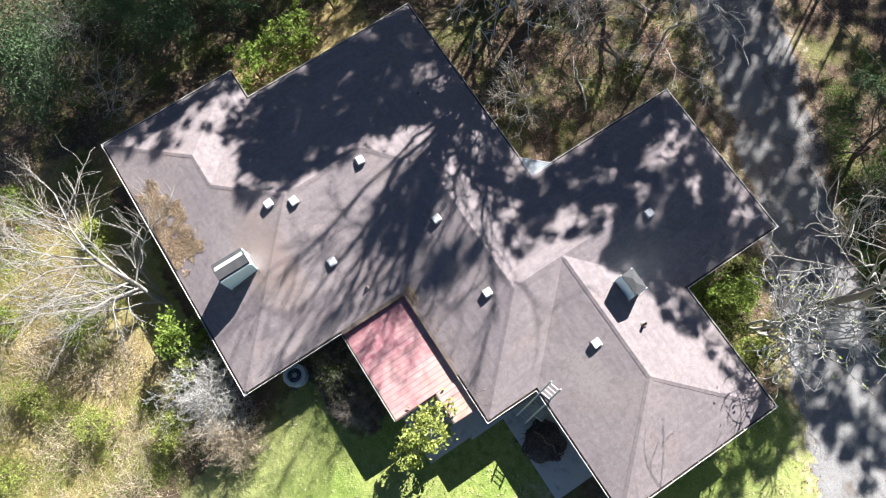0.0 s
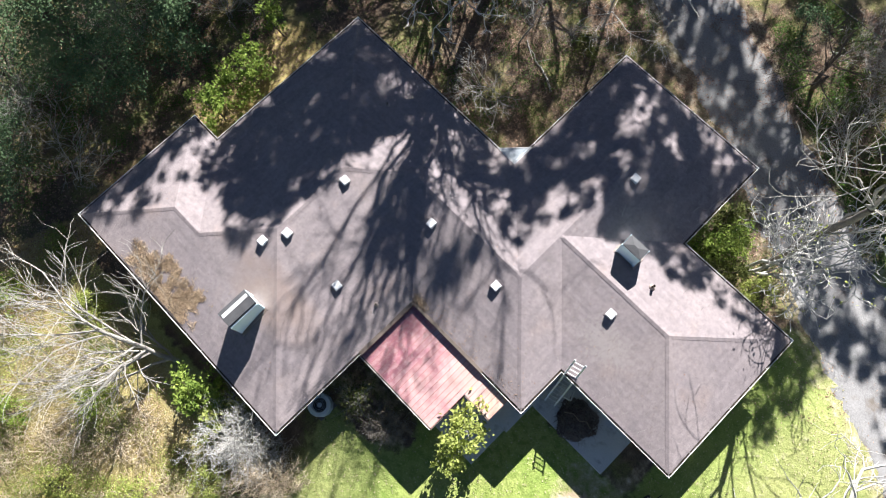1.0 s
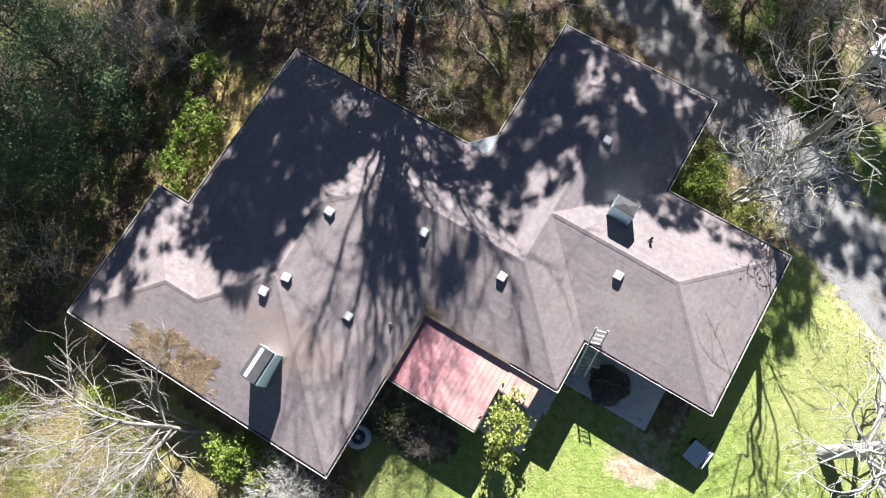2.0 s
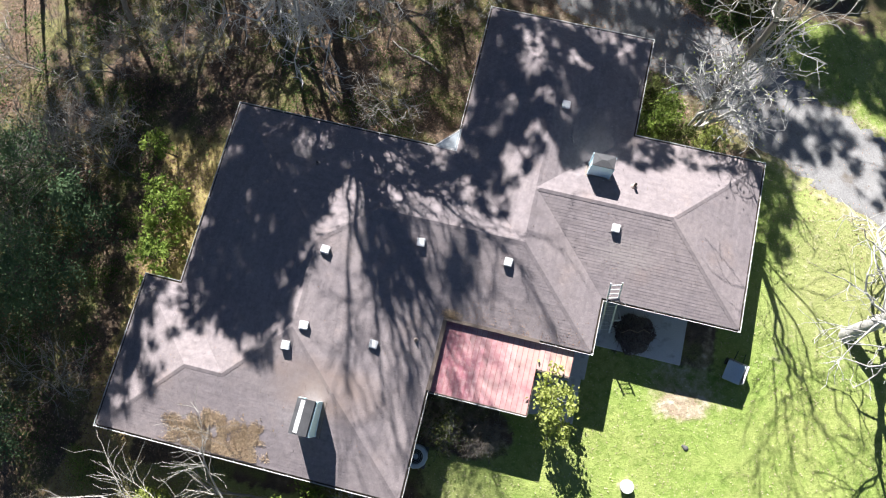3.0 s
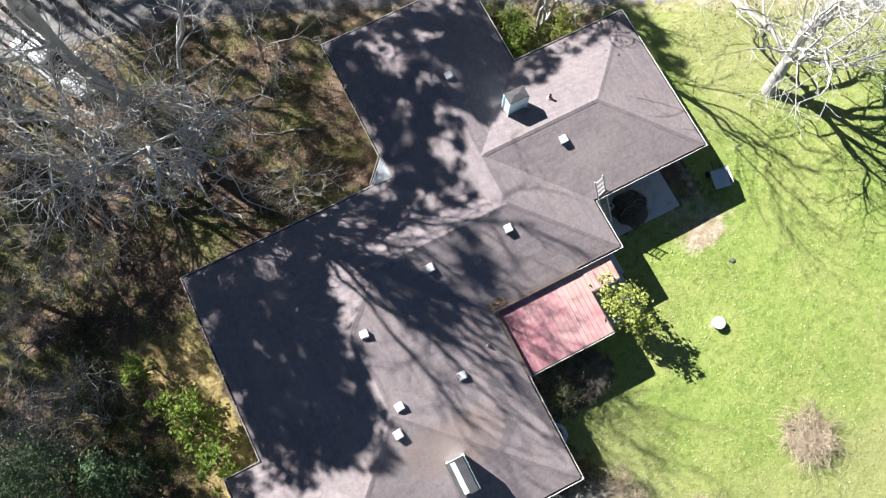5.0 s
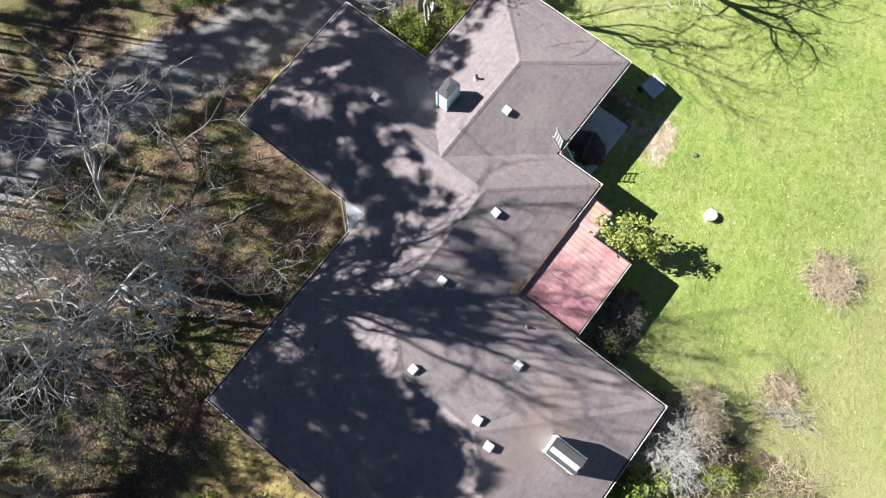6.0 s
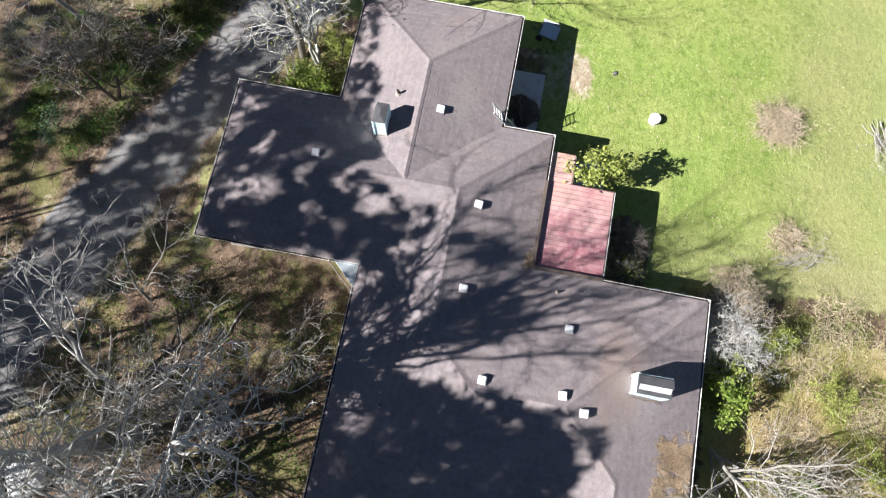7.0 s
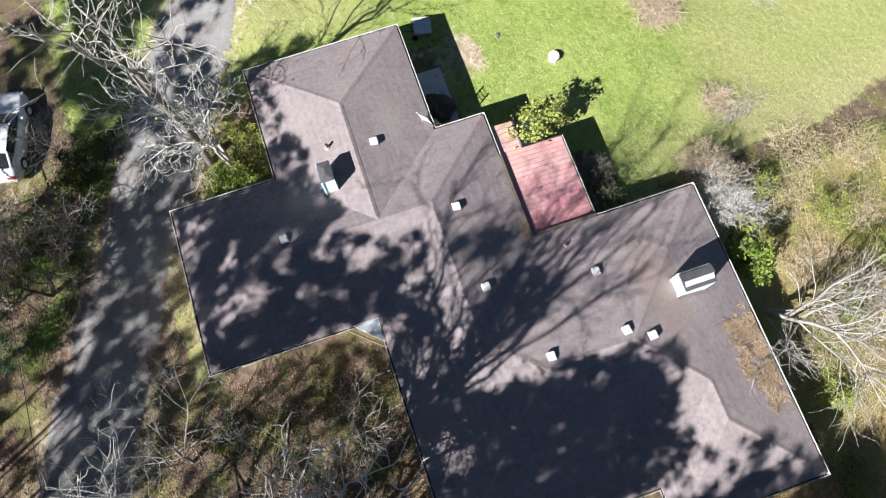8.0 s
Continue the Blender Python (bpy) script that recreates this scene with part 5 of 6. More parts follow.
# shade put over the lawn beside the drive
pine(14.7, 6.4, 1.1, 1.6, 21, 3.6, 0.3)
pine(14.5, 8.3, 1.3, 1.3, 27, 4.0, 0.45)
pine(18.2, 14.2, 3.4, 1.7, 28, 3.6, 0.40)
pine(22.8, 12.6, 3.0, 2.0, 27, 3.6, 0.40)
pine(15.4, 12.8, 1.6, 0.8, 28, 3.0, 0.35)
pine(17.6, 10.6, 2.4, 0.5, 27, 2.4, 0.2)
pine(15.2, 10.2, 1.3, 0.7, 28, 2.4, 0.25)
# shade put over the yard, the wood and the drive
YARD = [(-5.5, 8.0, 2.8, 2.2), (-10.5, 8.0, 2.8, 2.6), (-1.0, 8.6, 1.5, 2.6), (-15.2, 4.0, 2.2, 3.4), (-15.6, -4.0, 2.0, 4.0), (-15.0, 11.0, 3.0, 2.8), (-18.5, 8.0, 2.4, 4.0), (-8.5, 12.5, 2.8, 2.2), (-3.2, 12.6, 2.6, 2.0), (-12.0, 5.6, 1.8, 1.4), (-14.6, 0.6, 1.4, 2.4), (12.0, 22.5, 2.6, 2.0), (7.0, 23.5, 2.6, 2.0), (4.5, 21.0, 2.8, 2.0), (9.0, 20.6, 2.4, 1.8), (1.0, 23.0, 2.6, 2.0), (-18.5, 1.0, 2.2, 4.0), (-18.0, -8.0, 2.2, 4.0)]
ROADSIDE = [(3.0, 15.0, 2.6, 1.7), (7.2, 13.2, 2.2, 1.5), (11.0, 12.0, 1.6, 1.5), (10.5, 16.6, 2.4, 2.0), (-2.5, 18.5, 2.8, 2.2), (0.4, 13.4, 2.0, 1.4), (6.4, 16.2, 2.0, 1.6), (14.0, 15.0, 1.6, 1.4), (15.0, 4.7, 0.7, 1.4), (18.6, 14.2, 3.2, 1.8), (23.5, 13.0, 2.6, 2.8), (19.5, 17.4, 3.0, 1.6)]
BEYOND = [(-6.0, 19.8, 2.4, 1.6), (-2.0, 19.4, 2.0, 1.4), (1.5, 17.4, 2.0, 1.4), (17.4, 9.5, 1.6, 0.8), (20.6, 8.1, 1.8, 0.8), (3.5, 24.5, 3.0, 2.2), (-1.0, 24.0, 2.6, 2.2), (5.0, 27.2, 3.0, 2.0), (9.5, 24.0, 2.0, 1.5), (-5.0, 21.6, 2.6, 2.0), (-9.0, 22.0, 2.6, 2.0)]
VERGE = [(13.6, 11.4, 1.2, 0.9), (15.8, 9.6, 1.0, 0.8), (8.6, 11.9, 1.2, 0.9), (-6.0, 17.0, 2.2, 2.0), (8.8, 14.4, 1.6, 1.3), (-0.6, 16.2, 2.0, 1.4), (3.2, 17.4, 1.9, 1.6), (16.4, 13.4, 1.6, 1.4), (21.5, 10.9, 1.8, 1.0), (16.5, 20.5, 2.0, 1.6), (-13.4, 3.6, 1.0, 1.6), (-13.0, -11.5, 1.8, 2.2), (-11.6, -12.6, 1.2, 1.2)]
for i, (px, py, rx, ry) in enumerate(YARD + ROADSIDE + VERGE + BEYOND):
    pine(px, py, rx, ry, 20 + i % 3, (2.6 if px < -13 else 1.3) if i < len(YARD) else 3.4, (0.06 if px < -13 else 0.05) if i < len(YARD) else -0.06 if i < len(YARD + ROADSIDE + VERGE) else -0.14)

# bare woodland trees
bare_tree((-9.3, 10.8), "bare pale tree whose boughs reach towards the house", 130, 17.0, 0.16, M_BARK_WHITE, (0.10, -0.24), dict(rise=0.0, levels=4, kids=(9, 5, 4, 3), low=0.8, spread=(38, 85), wriggle=0.2, fine=0.02, least=0.018, shrink=0.5))
spreading_tree((-9.2, 14.2), "tall bare pale tree with a wide spreading crown", 101, 11.0, 0.30, M_BARK_WHITE,
               [(-1.5, 21.5, 0.11), (-0.6, 22.4, 0.12), (1.0, 19.2, 0.11), (1.7, 19.0, 0.09), (0.2, 21.0, 0.10), (-2.6, 20.5, 0.08), (5.8, 18.9, 0.12), (4.2, 17.4, 0.10), (4.9, 16.6, 0.09), (3.2, 19.4, 0.09), (-4.6, 10.9, 0.10), (-4.0, 14.2, 0.09), (-0.2, 18.0, 0.12), (0.9, 23.2, 0.09), (2.0, 23.6, 0.08), (2.7, 22.4, 0.08)])
bare_tree((-6.9, 13.6), "bare whitish tree over leaf litter", 102, 11.0, 0.13, M_BARK_WHITE, (-0.1, 0.05), dict(droop=0.06, kids=(5, 4, 3, 3), levels=4, spread=(20, 55), wriggle=0.24, fine=0.02, least=0.014), stems=2)
bare_tree((-12.5, 12.0), "tall bare grey tree over leaf litter", 103, 13.0, 0.15, M_BARK_WHITE, (-0.05, 0.0), dict(droop=0.06, kids=(5, 4, 3, 3), levels=4, spread=(20, 55), wriggle=0.24, fine=0.02, least=0.014), stems=2)
bare_tree((-11.2, 13.8), "tall bare pale tree over leaf litter", 123, 14.0, 0.16, M_BARK_WHITE, (-0.05, 0.0), dict(droop=0.06, kids=(5, 4, 3, 3), levels=4, spread=(20, 55), wriggle=0.24, fine=0.02, least=0.014), stems=2)
bare_tree((-2.4, 14.2), "young bare tree with thin twigs", 104, 8.0, 0.08, M_BARK_GREY, (0.05, -0.1))
bare_tree((-4.6, 10.2), "young bare tree with thin twigs", 105, 5.0, 0.05, M_BARK_GREY, (0.1, -0.1), dict(levels=4))
bare_tree((-7.6, 9.4), "young bare tree with thin twigs", 106, 6.0, 0.06, M_BARK_GREY, (0.1, -0.1), dict(levels=4))
bare_tree((-14.5, 17.5), "tall bare grey tree over leaf litter", 107, 16.0, 0.2, M_BARK_GREY, (0.0, -0.1), stems=2)
bare_tree((-17.5, 8.5), "tall bare grey tree over leaf litter", 108, 13.0, 0.15, M_BARK_GREY, (0.0, 0.0))
bare_tree((7.2, 18.8), "dark bare tree beside the drive", 109, 7.0, 0.11, M_BARK_DARK, (0.1, 0.1), stems=2)
bare_tree((10.6, 21.0), "bare grey tree beside the drive", 110, 10.0, 0.14, M_BARK_GREY)
bare_tree((10.5, 9.0), "dense pale bare shrubby tree at the house corner", 443, 8.2, 0.09, M_BARK_WHITE, (0.0, 0.03), dict(least=0.016, wriggle=0.24, levels=4, kids=(4, 4, 3, 3), low=0.25, fine=0.02, spread=(20, 50)), M_YELLOWGREEN, 260, stems=3)
spreading_tree((11.05, 10.1), "large pale bare tree between house and drive", 124, 7.4, 0.2, M_BARK_PALE,
               [(-3.0, 12.0, 0.05), (-1.6, 13.6, 0.07), (0.2, 14.6, 0.08), (2.0, 13.6, 0.06), (3.4, 11.6, 0.05)], 2.2, 2, 1, M_BARK_BROWN)
bare_tree((-4.0, -11.6), "pale bare tree leaning away from the eaves", 113, 10.4, 0.11, M_BARK_PALE, (-0.58, -0.26), dict(wind=(-0.03, -0.03), rise=0.02, wriggle=0.17, levels=3, kids=(13, 8, 6), low=0.08, spread=(24, 66), least=0.0105, shrink=0.64))
bare_tree((18.7, 0.9), "thick grey bare tree standing on the lawn", 118, 9.5, 0.33, M_BARK_WHITE, (0.1, 0.2), dict(wriggle=0.2, levels=4, kids=(9, 5, 4, 4), low=0.35, spread=(35, 72), least=0.013))
bare_tree((2.5, -12.0), "dense tan-grey bare shrub at the house corner", 115, 2.5, 0.03, M_STEM, (0, 0), dict(levels=4, low=0.1, kids=(5, 4, 4, 3), wriggle=0.24, fine=0.012, spread=(30, 75)), stems=13, name="bare_shrub", category="shrub")
bare_tree((0.5, -11.8), "dense pale tan bare shrub at the house corner", 125, 3.3, 0.03, M_BARK_WHITE, (0, 0), dict(levels=4, low=0.1, kids=(5, 4, 4, 3), wriggle=0.24, fine=0.012, spread=(30, 75)), stems=13, name="bare_shrub", category="shrub")
# Brown bark puts the porch's shade into the colour of these twigs.
bare_tree((4.2, -7.0), "bare purplish-grey shrub in the shade of the porch", 116, 1.9, 0.018, M_BARK_BROWN, (0, 0), dict(levels=3, low=0.1, kids=(5, 4, 3), fine=0.005, spread=(30, 70)), stems=12, name="bare_shrub", category="shrub")
bare_tree((2.3, -6.9), "thin shrub with pale olive leaves by the wall", 117, 2.2, 0.02, M_BARK_GREY, (0, 0), dict(levels=3, low=0.2, kids=(3, 3, 3), puff=0.14), M_OLIVE, 620, stems=6, name="leafy_shrub", category="shrub", leaf_size=0.10)

# evergreens and shrubs close by
leafy_tree((-16.4, -5.4), "broad green evergreen in the wood", 201, 8.5, 1.0, 2.8, M_MID, 90, 260, 0.115)
leafy_tree((-18.8, -1.5), "broad green evergreen in the wood", 202, 9.5, 1.0, 3.2, M_MID, 90, 260, 0.115)
leafy_tree((-16.6, -11.5), "broad green evergreen in the wood", 203, 8.0, 1.0, 2.8, M_MID, 80, 260, 0.115)
leafy_tree((-19.5, -8.5), "broad green evergreen in the wood", 204, 10.0, 1.0, 3.2, M_MID, 90, 260, 0.115)
leafy_tree((-15.0, -1.6), "small green evergreen at the edge of the wood", 205, 4.2, 0.6, 1.4, M_MID, 36, 60, 0.16)
leafy_tree((-11.5, -1.0), "glossy green shrub close to the eaves", 206, 2.6, 0.3, 1.25, M_LIME, 34, 38, 0.19, name="leafy_shrub", top=0.5, gap=0.75)
leafy_tree((-11.3, -3.1), "glossy green shrub in the roof's notch", 207, 2.9, 0.3, 1.05, M_LIME, 28, 38, 0.19, name="leafy_shrub", top=0.5, gap=0.75)
leafy_tree((-12.9, 1.9), "slim yellow-green shrub on the strip of grass", 208, 2.6, 0.4, 0.75, M_LIME, 18, 32, 0.17, name="leafy_shrub", top=0.5, gap=0.8)
leafy_tree((-12.6, 0.4), "thin green shrub on the strip of grass", 209, 2.0, 0.3, 0.7, M_LIME, 12, 30, 0.17, name="leafy_shrub", top=0.5, gap=0.8)
leafy_tree((-2.0, -11.6), "bright green shrub beside the eaves", 210, 2.6, 0.2, 1.3, M_LIME, 40, 40, 0.19, name="leafy_shrub", top=0.5, gap=0.8)
leafy_tree((-0.7, -11.7), "yellow-green shrub beside the eaves", 224, 2.0, 0.2, 0.9, M_YELLOWGREEN, 22, 36, 0.17, name="leafy_shrub", top=0.5, gap=0.8)
leafy_tree((7.0, -6.0), "small tree with yellow-green leaves beside its twin", 219, 2.6, 0.8, 0.9, M_YELLOWGREEN, 18, 26, 0.20, M_BARK_GREY, name="yellow_green_tree", top=0.55, gap=0.8)
leafy_tree((6.7, -4.85), "small tree with yellow-green leaves by the porch", 211, 3.0, 0.9, 1.2, M_YELLOWGREEN, 30, 34, 0.20, M_BARK_GREY, name="yellow_green_tree", top=0.6, gap=0.85)
leafy_tree((9.2, 9.2), "green shrub under the bare tree", 212, 2.4, 0.2, 1.1, M_LIME, 36, 55, 0.14, name="leafy_shrub", top=0.5)
leafy_tree((9.9, 7.9), "olive shrub under the bare tree", 213, 1.8, 0.2, 1.0, M_OLIVE, 30, 55, 0.13, name="leafy_shrub", top=0.5)
leafy_tree((10.9, 7.8), "yellow-green shrub below the bare tree", 220, 2.2, 0.4, 0.75, M_YELLOWGREEN, 20, 50, 0.12, name="leafy_shrub", top=0.6)
leafy_tree((8.4, 8.2), "lime green shrub against the wing wall", 221, 2.4, 0.2, 0.8, M_LIME, 30, 55, 0.13, name="leafy_shrub", top=0.6)
leafy_tree((8.5, 10.2), "pale green shrub against the wing wall", 222, 2.2, 0.2, 0.9, M_OLIVE, 30, 55, 0.13, name="leafy_shrub", top=0.6)
leafy_tree((11.6, 8.3), "yellow-green shrub beside the drive", 214, 1.6, 0.2, 0.8, M_YELLOWGREEN, 16, 45, 0.12, name="leafy_shrub", top=0.5)
leafy_tree((9.4, 18.2), "olive green shrub beside the drive", 215, 1.9, 0.2, 1.0, M_OLIVE, 20, 50, 0.12, name="leafy_shrub", top=0.5)
leafy_tree((5.0, 20.6), "dark green shrub beside the drive", 216, 1.9, 0.2, 1.0, M_MID, 20, 60, 0.12, name="leafy_shrub", top=0.5)
leafy_tree((12.8, 16.2), "olive shrub beside the drive", 217, 1.6, 0.2, 1.3, M_OLIVE, 30, 50, 0.15, name="leafy_shrub", top=0.5)
leafy_tree((-2.0, 12.4), "small green shrub in the leaf litter", 218, 1.2, 0.1, 0.8, M_OLIVE, 20, 40, 0.13, name="leafy_shrub", top=0.5)


def bramble(at, label, seed, r, h, stems, leaf, leaf_n, stem=None, name="bramble_thicket"):
    """A tangle of thin arching stems."""
    rng = np.random.default_rng(seed)
    segs, pts = [], []
    for _ in range(stems):
        a, q = rng.uniform(0, 2 * math.pi), r * 0.75 * math.sqrt(rng.uniform())
        p = np.array((q * math.cos(a), q * math.sin(a), 0.0))
        b = rng.uniform(0, 2 * math.pi)
        d = np.array((0.5 * math.cos(b), 0.5 * math.sin(b), 1.0))
        ln = h * rng.uniform(0.6, 1.3)
        for k in range(5):
            d = d / np.linalg.norm(d)
            n = p + d * ln / 5
            n[2] = max(0.03, n[2])
            segs.append((p, n, 0.013 * (1 - k * 0.16), 0.013 * (1 - (k + 1) * 0.16)))
            if rng.uniform() < 0.8 and k > 0:
                t = p + rng.normal(size=3) * ln * 0.16
                segs.append((p, t, 0.006, 0.003))
                pts.append(t)
            p = n
            d = d + rng.normal(size=3) * 0.22 + np.array((0.18 * math.cos(b), 0.18 * math.sin(b), -0.34))
    x, y = at
    e = thing(name, (x, y, gz(x, y) - 0.02), label, "thicket", "brambles")
    mesh_part("stem_tangle", *tubes(segs, 3), stem or M_STEM, e)
    if leaf_n:
        t = np.array(pts)
        c = t[rng.integers(0, len(t), leaf_n)] + rng.normal(size=(leaf_n, 3)) * 0.12
        c[:, 2] = np.maximum(c[:, 2], 0.04)
        mesh_part("foliage", *leaves(c, 0.055, rng, 0.3), leaf, e)
    return e


kinds = [bramble((-3.2, -15.2), "tangled thicket of dry brown brambles", 301, 1.7, 1.1, 200, M_TAN, 1100),
         bramble((-6.4, -13.6), "tangled thicket of dry stems with bright green leaves", 302, 1.7, 1.1, 180, M_LIME, 1300),
         bramble((0.2, -15.6), "tangled thicket of brambles with yellow-green leaves", 303, 1.6, 1.0, 160, M_YELLOWGREEN, 1300)]
rng = np.random.default_rng(8)
SPOTS = [(-4.9, -17.2), (-8.0, -16.0), (-1.2, -18.0), (-6.8, -19.6), (-11.4, -17.2), (1.6, -19.8), (-3.6, -20.8), (-9.4, -21.0), (0.6, -22.8), (-13.4, -15.0), (-5.6, -23.4), (-13.8, -20.2), (2.4, -16.8), (-2.2, -25.4), (-9.6, -25.0)]
for i, (x, y) in enumerate(SPOTS):
    copy_thing(kinds[(i * 2 + i // 3) % 3], pose(x, y, gz(x, y) - 0.02, 0, 0, float(rng.uniform(0, 360))))
for i, (x, y) in enumerate(((-8.6, -13.0), (-5.2, -15.4), (-1.0, -16.4), (-7.6, -18.2), (-3.6, -18.4), (-11.8, -15.2), (0.8, -14.0), (-10.6, -19.4), (-1.6, -21.0))):
    leafy_tree((x, y), "low green shrub among the dry brambles" if i % 2 else "yellow-green shrub among the dry brambles", 230 + i, 1.3 + 0.15 * (i % 4), 0.1, 0.8 + 0.1 * (i % 3), M_LIME if i % 2 else M_YELLOWGREEN, 22, 70, 0.10, name="leafy_shrub", top=0.6)
bramble((11.55, -13.5), "round dead pinkish-brown bush on the lawn", 304, 1.35, 1.1, 520, M_TAN, 500, name="dead_bush")
bramble((5.9, -14.3), "heap of cut dead branches on the lawn", 305, 1.0, 0.9, 200, M_TAN, 200, M_STEM, name="dead_bush")
for i, (x, y) in enumerate(((-2.6, 9.2), (-5.2, 7.6), (-8.6, 11.6), (-1.0, 10.8), (-11.6, 7.6), (-14.8, 5.0), (-15.5, 13.5))):
    bramble((x, y), "low tangle of bare brown undergrowth", 310 + i, 1.1, 0.7, 90, M_BROWN, 120, M_BARK_DARK)


def limb_pile(x, y, turn, seed, n, wide):
    """Cut branches lying more or less one way, with their twigs."""
    rng = np.random.default_rng(seed)
    e = thing("branch_pile", (x, y, gz(x, y)), "pile of cut pale branches on the lawn", "branch pile", turn=turn)
    for k in range(n):
        a = rng.normal() * 0.25
        p = np.array((rng.uniform(-1.5, 0.0), rng.normal() * wide * 0.5, rng.uniform(0.03, 0.35)))
        segs, d = [], np.array((math.cos(a), math.sin(a), 0.02))
        r = rng.uniform(0.010, 0.030)
        for j in range(6):
            q = p + d * rng.uniform(0.2, 0.4)
            q[2] = min(0.5, max(0.02, q[2]))
            segs.append((p, q, r * (1 - j * 0.14), r * (0.86 - j * 0.14)))
            for _ in range(2):
                t = q + np.array((rng.uniform(0.05, 0.35), rng.normal() * 0.2, rng.uniform(-0.05, 0.15)))
                t[2] = max(0.02, t[2])
                segs.append((q, t, r * 0.4, r * 0.12))
            p, d = q, d + rng.normal(size=3) * (0.2, 0.25, 0.08)
        mesh_part("branch", *tubes(segs, 4), M_BARK_PALE, e)


limb_pile(11.6, -18.9, 200, 401, 40, 0.7)
limb_pile(5.0, -14.9, -60, 402, 14, 0.5)


def log(a, b, r, seed):
    rng = np.random.default_rng(seed)
    a, b = np.array((*a, gz(*a) + r)), np.array((*b, gz(*b) + r))
    pts = [a + (b - a) * k / 7 + rng.normal(size=3) * (0.08, 0.08, 0.02) for k in range(8)]
    e = thing("fallen_log", tuple(a), "fallen bare trunk lying on leaf litter", "log")
    mesh_part("trunk", *tubes([(p - a, q - a, r * (1 - 0.08 * k), r * (0.92 - 0.08 * k)) for k, (p, q) in enumerate(zip(pts, pts[1:]))], 8), M_BARK_GREY, e)
    mesh_part("branchwork", *tubes([(pts[4] - a, pts[4] - a + (0.5, 0.5, 0.3), 0.03, 0.01), (pts[6] - a, pts[6] - a + (0.6, -0.4, 0.2), 0.025, 0.01)], 5), M_BARK_GREY, e)


log((-8.5, 14.4), (-3.9, 15.4), 0.10, 1)
log((-1.6, 9.4), (-4.4, 10.6), 0.06, 2)


def roof_branch(x, y, turn, size, seed):
    rng = np.random.default_rng(seed)
    segs, d = [], np.array((1.0, 0, 0))
    p = np.array((0.0, 0.0, 0.0))
    m = slope_pose(x, y, turn)
    for k in range(6):
        d = d + rng.normal(size=3) * (0.2, 0.35, 0)
        d /= np.linalg.norm(d)
        n = p + d * size / 6
        segs.append((p + (0, 0, 0.04), n + (0, 0, 0.04), 0.018 * (1 - k * 0.13), 0.018 * (0.87 - k * 0.13)))
        t = n + rng.normal(size=3) * (0.16, 0.2, 0.02) * size
        segs.append((n + (0, 0, 0.04), (t[0], t[1], 0.05), 0.009, 0.004))
        p = n
    ob = mesh_part("fallen_branch", *tubes(segs, 5), M_BARK_PALE)
    ob.matrix_basis = m
    tagged(ob, "pale fallen branch lying on the shingles", "branch", "branches on the roof")


roof_branch(7.55, 9.5, 150, 1.3, 1)
roof_branch(-8.6, -4.6, 20, 1.0, 2)
roof_branch(5.2, 5.6, 80, 0.5, 3)
roof_branch(-10.3, -4.4, 40, 0.9, 4)


# ---- saplings and low growth in the wood ----
SAPLING = dict(least=0.009, levels=3, low=0.2, kids=(6, 4, 4), wriggle=0.22, fine=0.012, spread=(25, 60))
protos = [bare_tree((-3.6, 7.4), "thin bare pale sapling in the leaf litter", 601, 4.6, 0.03, M_BARK_PALE, (0, 0), dict(SAPLING), M_YELLOWGREEN, 14, name="sapling", stems=2),
          bare_tree((-6.9, 10.9), "thin bare grey sapling in the leaf litter", 602, 5.6, 0.035, M_BARK_GREY, (0, 0), dict(SAPLING), M_OLIVE, 20, name="sapling", stems=2),
          bare_tree((-10.2, 9.8), "thin bare pale sapling in the leaf litter", 603, 3.6, 0.025, M_BARK_PALE, (0, 0), dict(SAPLING), M_YELLOWGREEN, 10, name="sapling", stems=3)]
rng = np.random.default_rng(77)
planted = 0
while planted < 48:
    x, y = rng.uniform(-21, 15), rng.uniform(-12, 22)
    wood = (x < -0.5 and 7 < y < 17) or (x < -13.5) or (5 < x < 14 and y > 15)
    if wood and drive_gap(x, y) > 2.9 and not (12.5 < x and y > 17) and math.hypot(x + 11.6, y - 18.4) > 3:
        copy_thing(protos[planted % 3], pose(x, y, gz(x, y) - 0.02, 0, 0, float(rng.uniform(0, 360))))
        planted += 1


def low_growth(name, label, mat, n, size, seed, zone):
    """Low leafy plants in patches."""
    rng = np.random.default_rng(seed)
    pts = []
    while len(pts) < n:
        x, y = rng.uniform(-24, 15), rng.uniform(-26, 23)
        d = zone(x, y) * max(0.0, noise.noise((x * 0.55, y * 0.55, seed)) + 0.12) * 2
        if rng.uniform() < d and not inside(x, y, [(a - 0.3, q + 0.3, r - 0.3, s + 0.3) for a, q, r, s in RECTS]) and drive_gap(x, y) > 1.9 + 0.5 * rng.uniform():
            pts.append((x, y, gz(x, y) + abs(rng.normal()) * 0.18 + 0.03))
    tagged(mesh_part(name, *leaves(pts, size, rng, 0.4), mat), label, "undergrowth", kind="stuff")


def shade_zone(x, y):
    if x > 4.5 and y > 13.5:
        return 0.9 if x < 12.5 or y < 16.5 else 0.0
    if 7.7 < x < 12.5 and 6.9 < y < 11.5:
        return 0.9
    if x < -13.4 and y > -13:
        return 0.6
    if x < -11:
        return 0.08 * (y > -13)
    return 0.5 if y > 5 and x < 0 else 0.0


def road_zone(x, y):
    return 1.6 if y + 0.5 * x > 20.4 and 3 < x < 14.5 and drive_gap(x, y) > 1.9 and not (x > 11.5 and y > 17.5) else 0.0


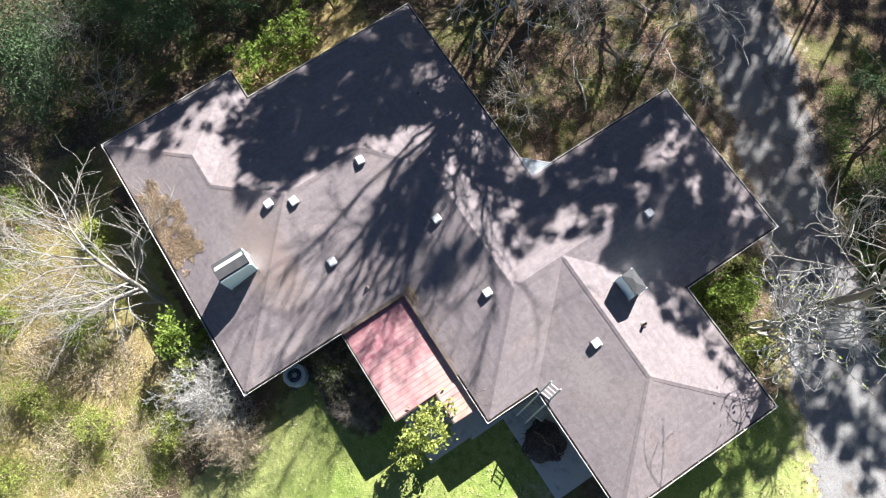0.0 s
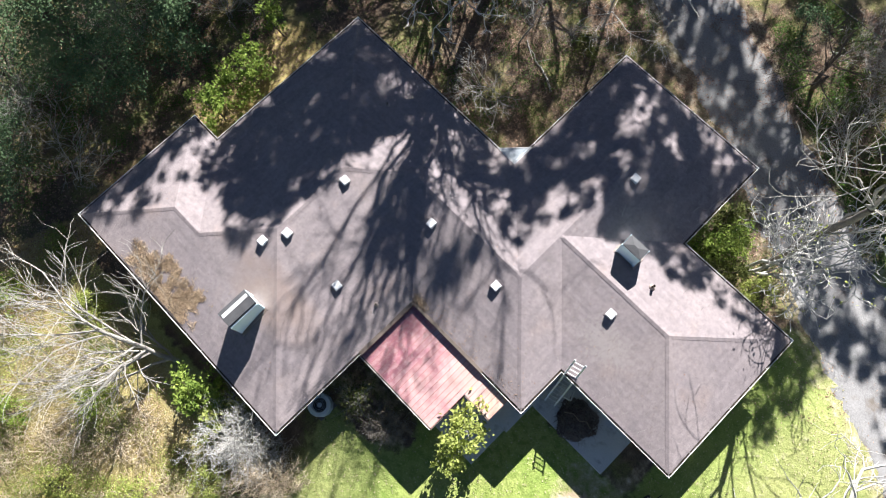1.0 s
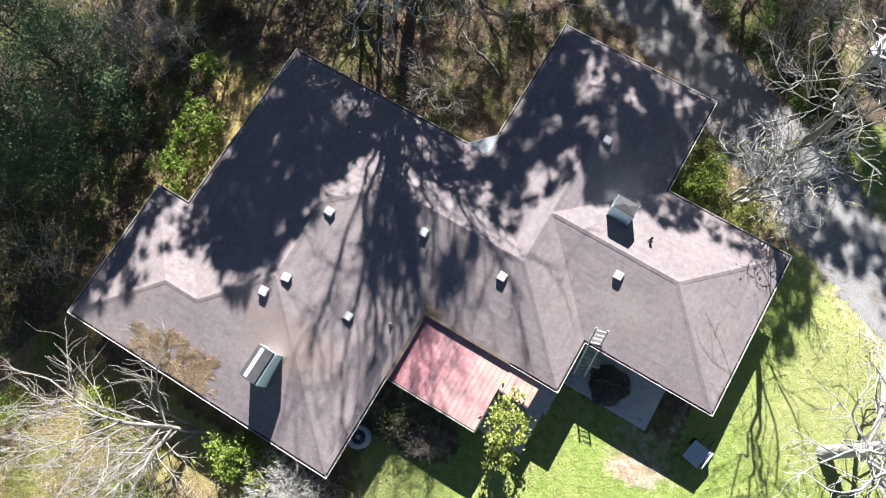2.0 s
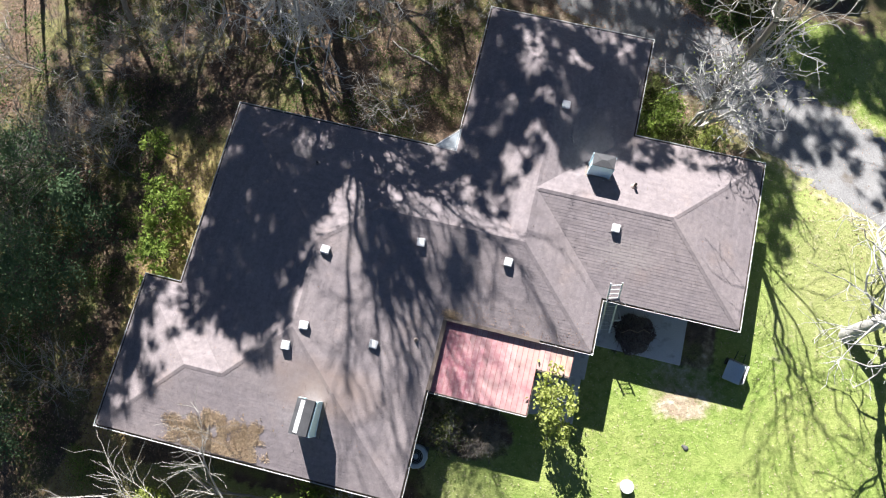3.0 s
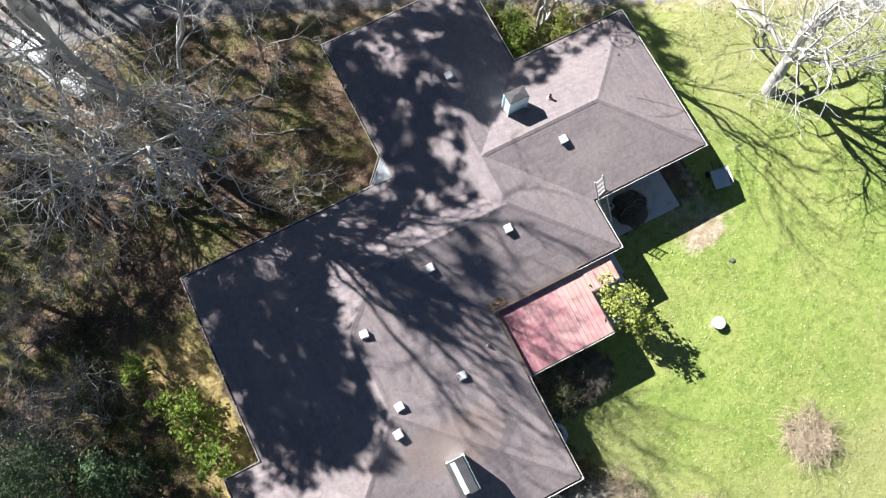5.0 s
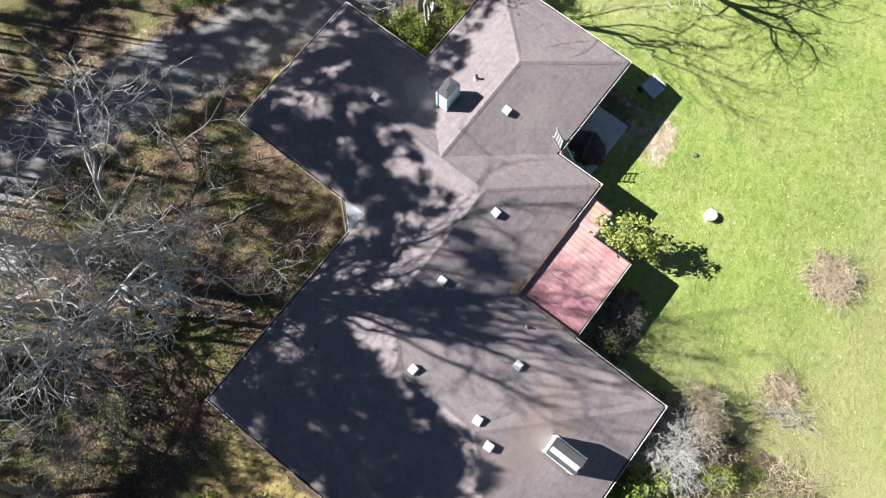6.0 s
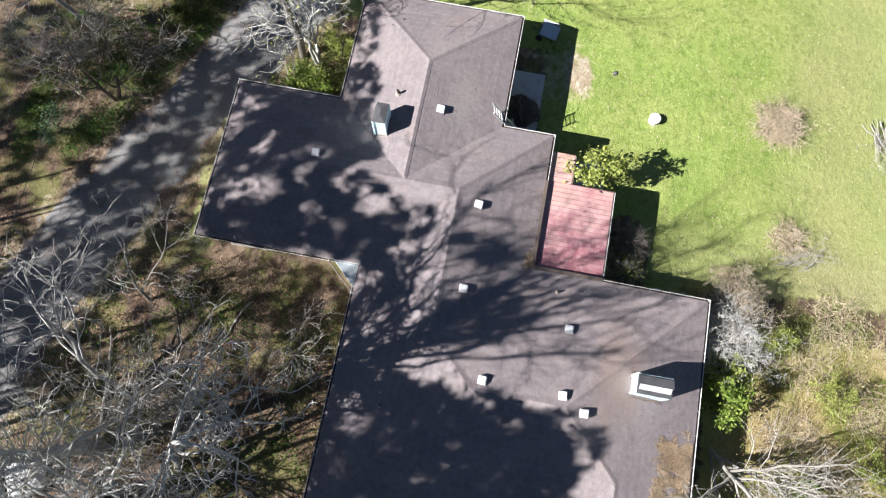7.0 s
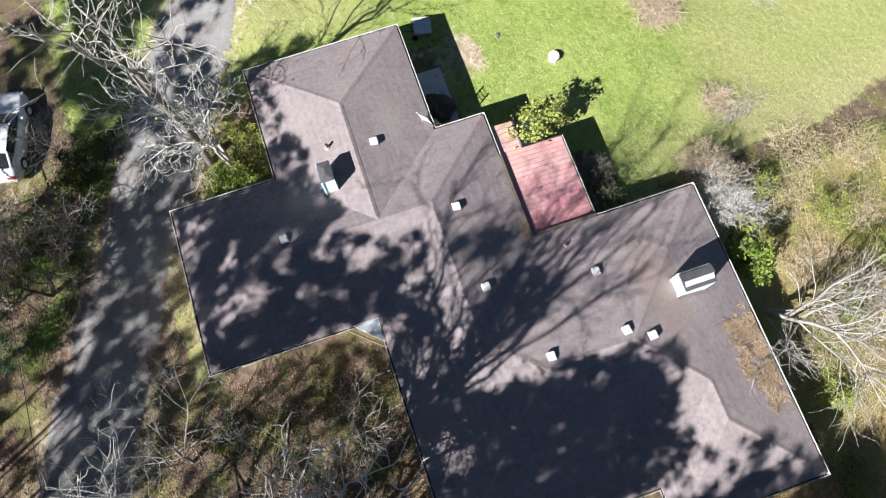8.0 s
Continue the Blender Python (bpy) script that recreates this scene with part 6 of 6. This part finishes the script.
def bank_zone(x, y):
    return 0.9 if y < -11.5 and -13 < x < 2.5 else 0.0


low_growth("ivy_undergrowth", "dark green low plants on the woodland floor", M_GREEN, 26000, 0.10, 3, shade_zone)
low_growth("olive_undergrowth", "olive low plants and moss on the woodland floor", M_OLIVE, 32000, 0.08, 6, shade_zone)
low_growth("roadside_undergrowth", "green low plants beside the drive", M_GREEN, 9000, 0.09, 15, road_zone)
low_growth("weedy_bank", "bright green weeds on the sunny bank", M_LIME, 60000, 0.052, 9, bank_zone)
low_growth("brown_bank", "rust-brown dead bracken on the sunny bank", M_BROWN, 22000, 0.052, 18, bank_zone)
low_growth("dry_bank", "dry straw-coloured growth on the sunny bank", M_STRAW, 30000, 0.052, 12, bank_zone)
low_growth("yellow_bank", "yellow-green weeds on the sunny bank", M_YELLOWGREEN, 34000, 0.052, 25, bank_zone)


# ---- leaves and grass on the ground ----
def scatter(name, label, mat, n, size, rng, zone, category):
    pts = []
    while len(pts) < n:
        x, y = rng.uniform(-30, 28), rng.uniform(-28, 30)
        if rng.uniform() < zone(x, y) and not inside(x, y, RECTS):
            pts.append((x, y, gz(x, y) + rng.uniform(0.015, 0.06)))
    tagged(mesh_part(name, *leaves(pts, size, rng, 0.65), mat), label, category, kind="stuff")


def wood_zone(x, y):
    if y > 4.2 or x < -9:
        return (0.5 + 1.1 * noise.noise((x * 0.45, y * 0.45, 4))) * (0.12 if x > 13 else 1.0) * (0.35 if y > 26 or x < -24 else 1.0)
    return 0.0


def lawn_zone(x, y):
    if (x > 13.4 and drive_gap(x, y) > 1.9 and y < 17) or (y < -2 and x > 1):
        return 0.3 + 0.5 * noise.noise((x * 0.3, y * 0.3, 8))
    return 0.0


scatter("fallen_leaves", "brown fallen leaves covering the woodland floor", M_BROWN, 110000, 0.085, np.random.default_rng(51), wood_zone, "fallen leaves")
scatter("lawn_leaves", "pale dry leaves scattered over the lawn", M_STRAW, 13000, 0.075, np.random.default_rng(52), lawn_zone, "fallen leaves")


def grass():
    rng = np.random.default_rng(53)
    verts, faces = [], []
    while len(faces) < 36000:
        x, y = rng.uniform(0.5, 22), rng.uniform(-20, 16)
        if lawn_zone(x, y) < rng.uniform(0, 0.5) or inside(x, y, RECTS) or (7.8 < x < 12 and -2.1 < y < 0) or (x < 8.1 and y > -3.7):
            continue
        z = gz(x, y)
        for _ in range(4):
            a, h = rng.uniform(0, 2 * math.pi), rng.uniform(0.04, 0.10)
            bx, by = x + rng.normal() * 0.05, y + rng.normal() * 0.05
            i = len(verts)
            c, s = math.cos(a), math.sin(a)
            verts += [(bx - s * 0.008, by + c * 0.008, z - 0.01), (bx + s * 0.008, by - c * 0.008, z - 0.01), (bx + c * h * 0.7, by + s * h * 0.7, z + h)]
            faces.append((i, i + 1, i + 2))
    tagged(mesh_part("grass", verts, faces, M_BLADE), "short green lawn grass", "grass", kind="stuff")


grass()
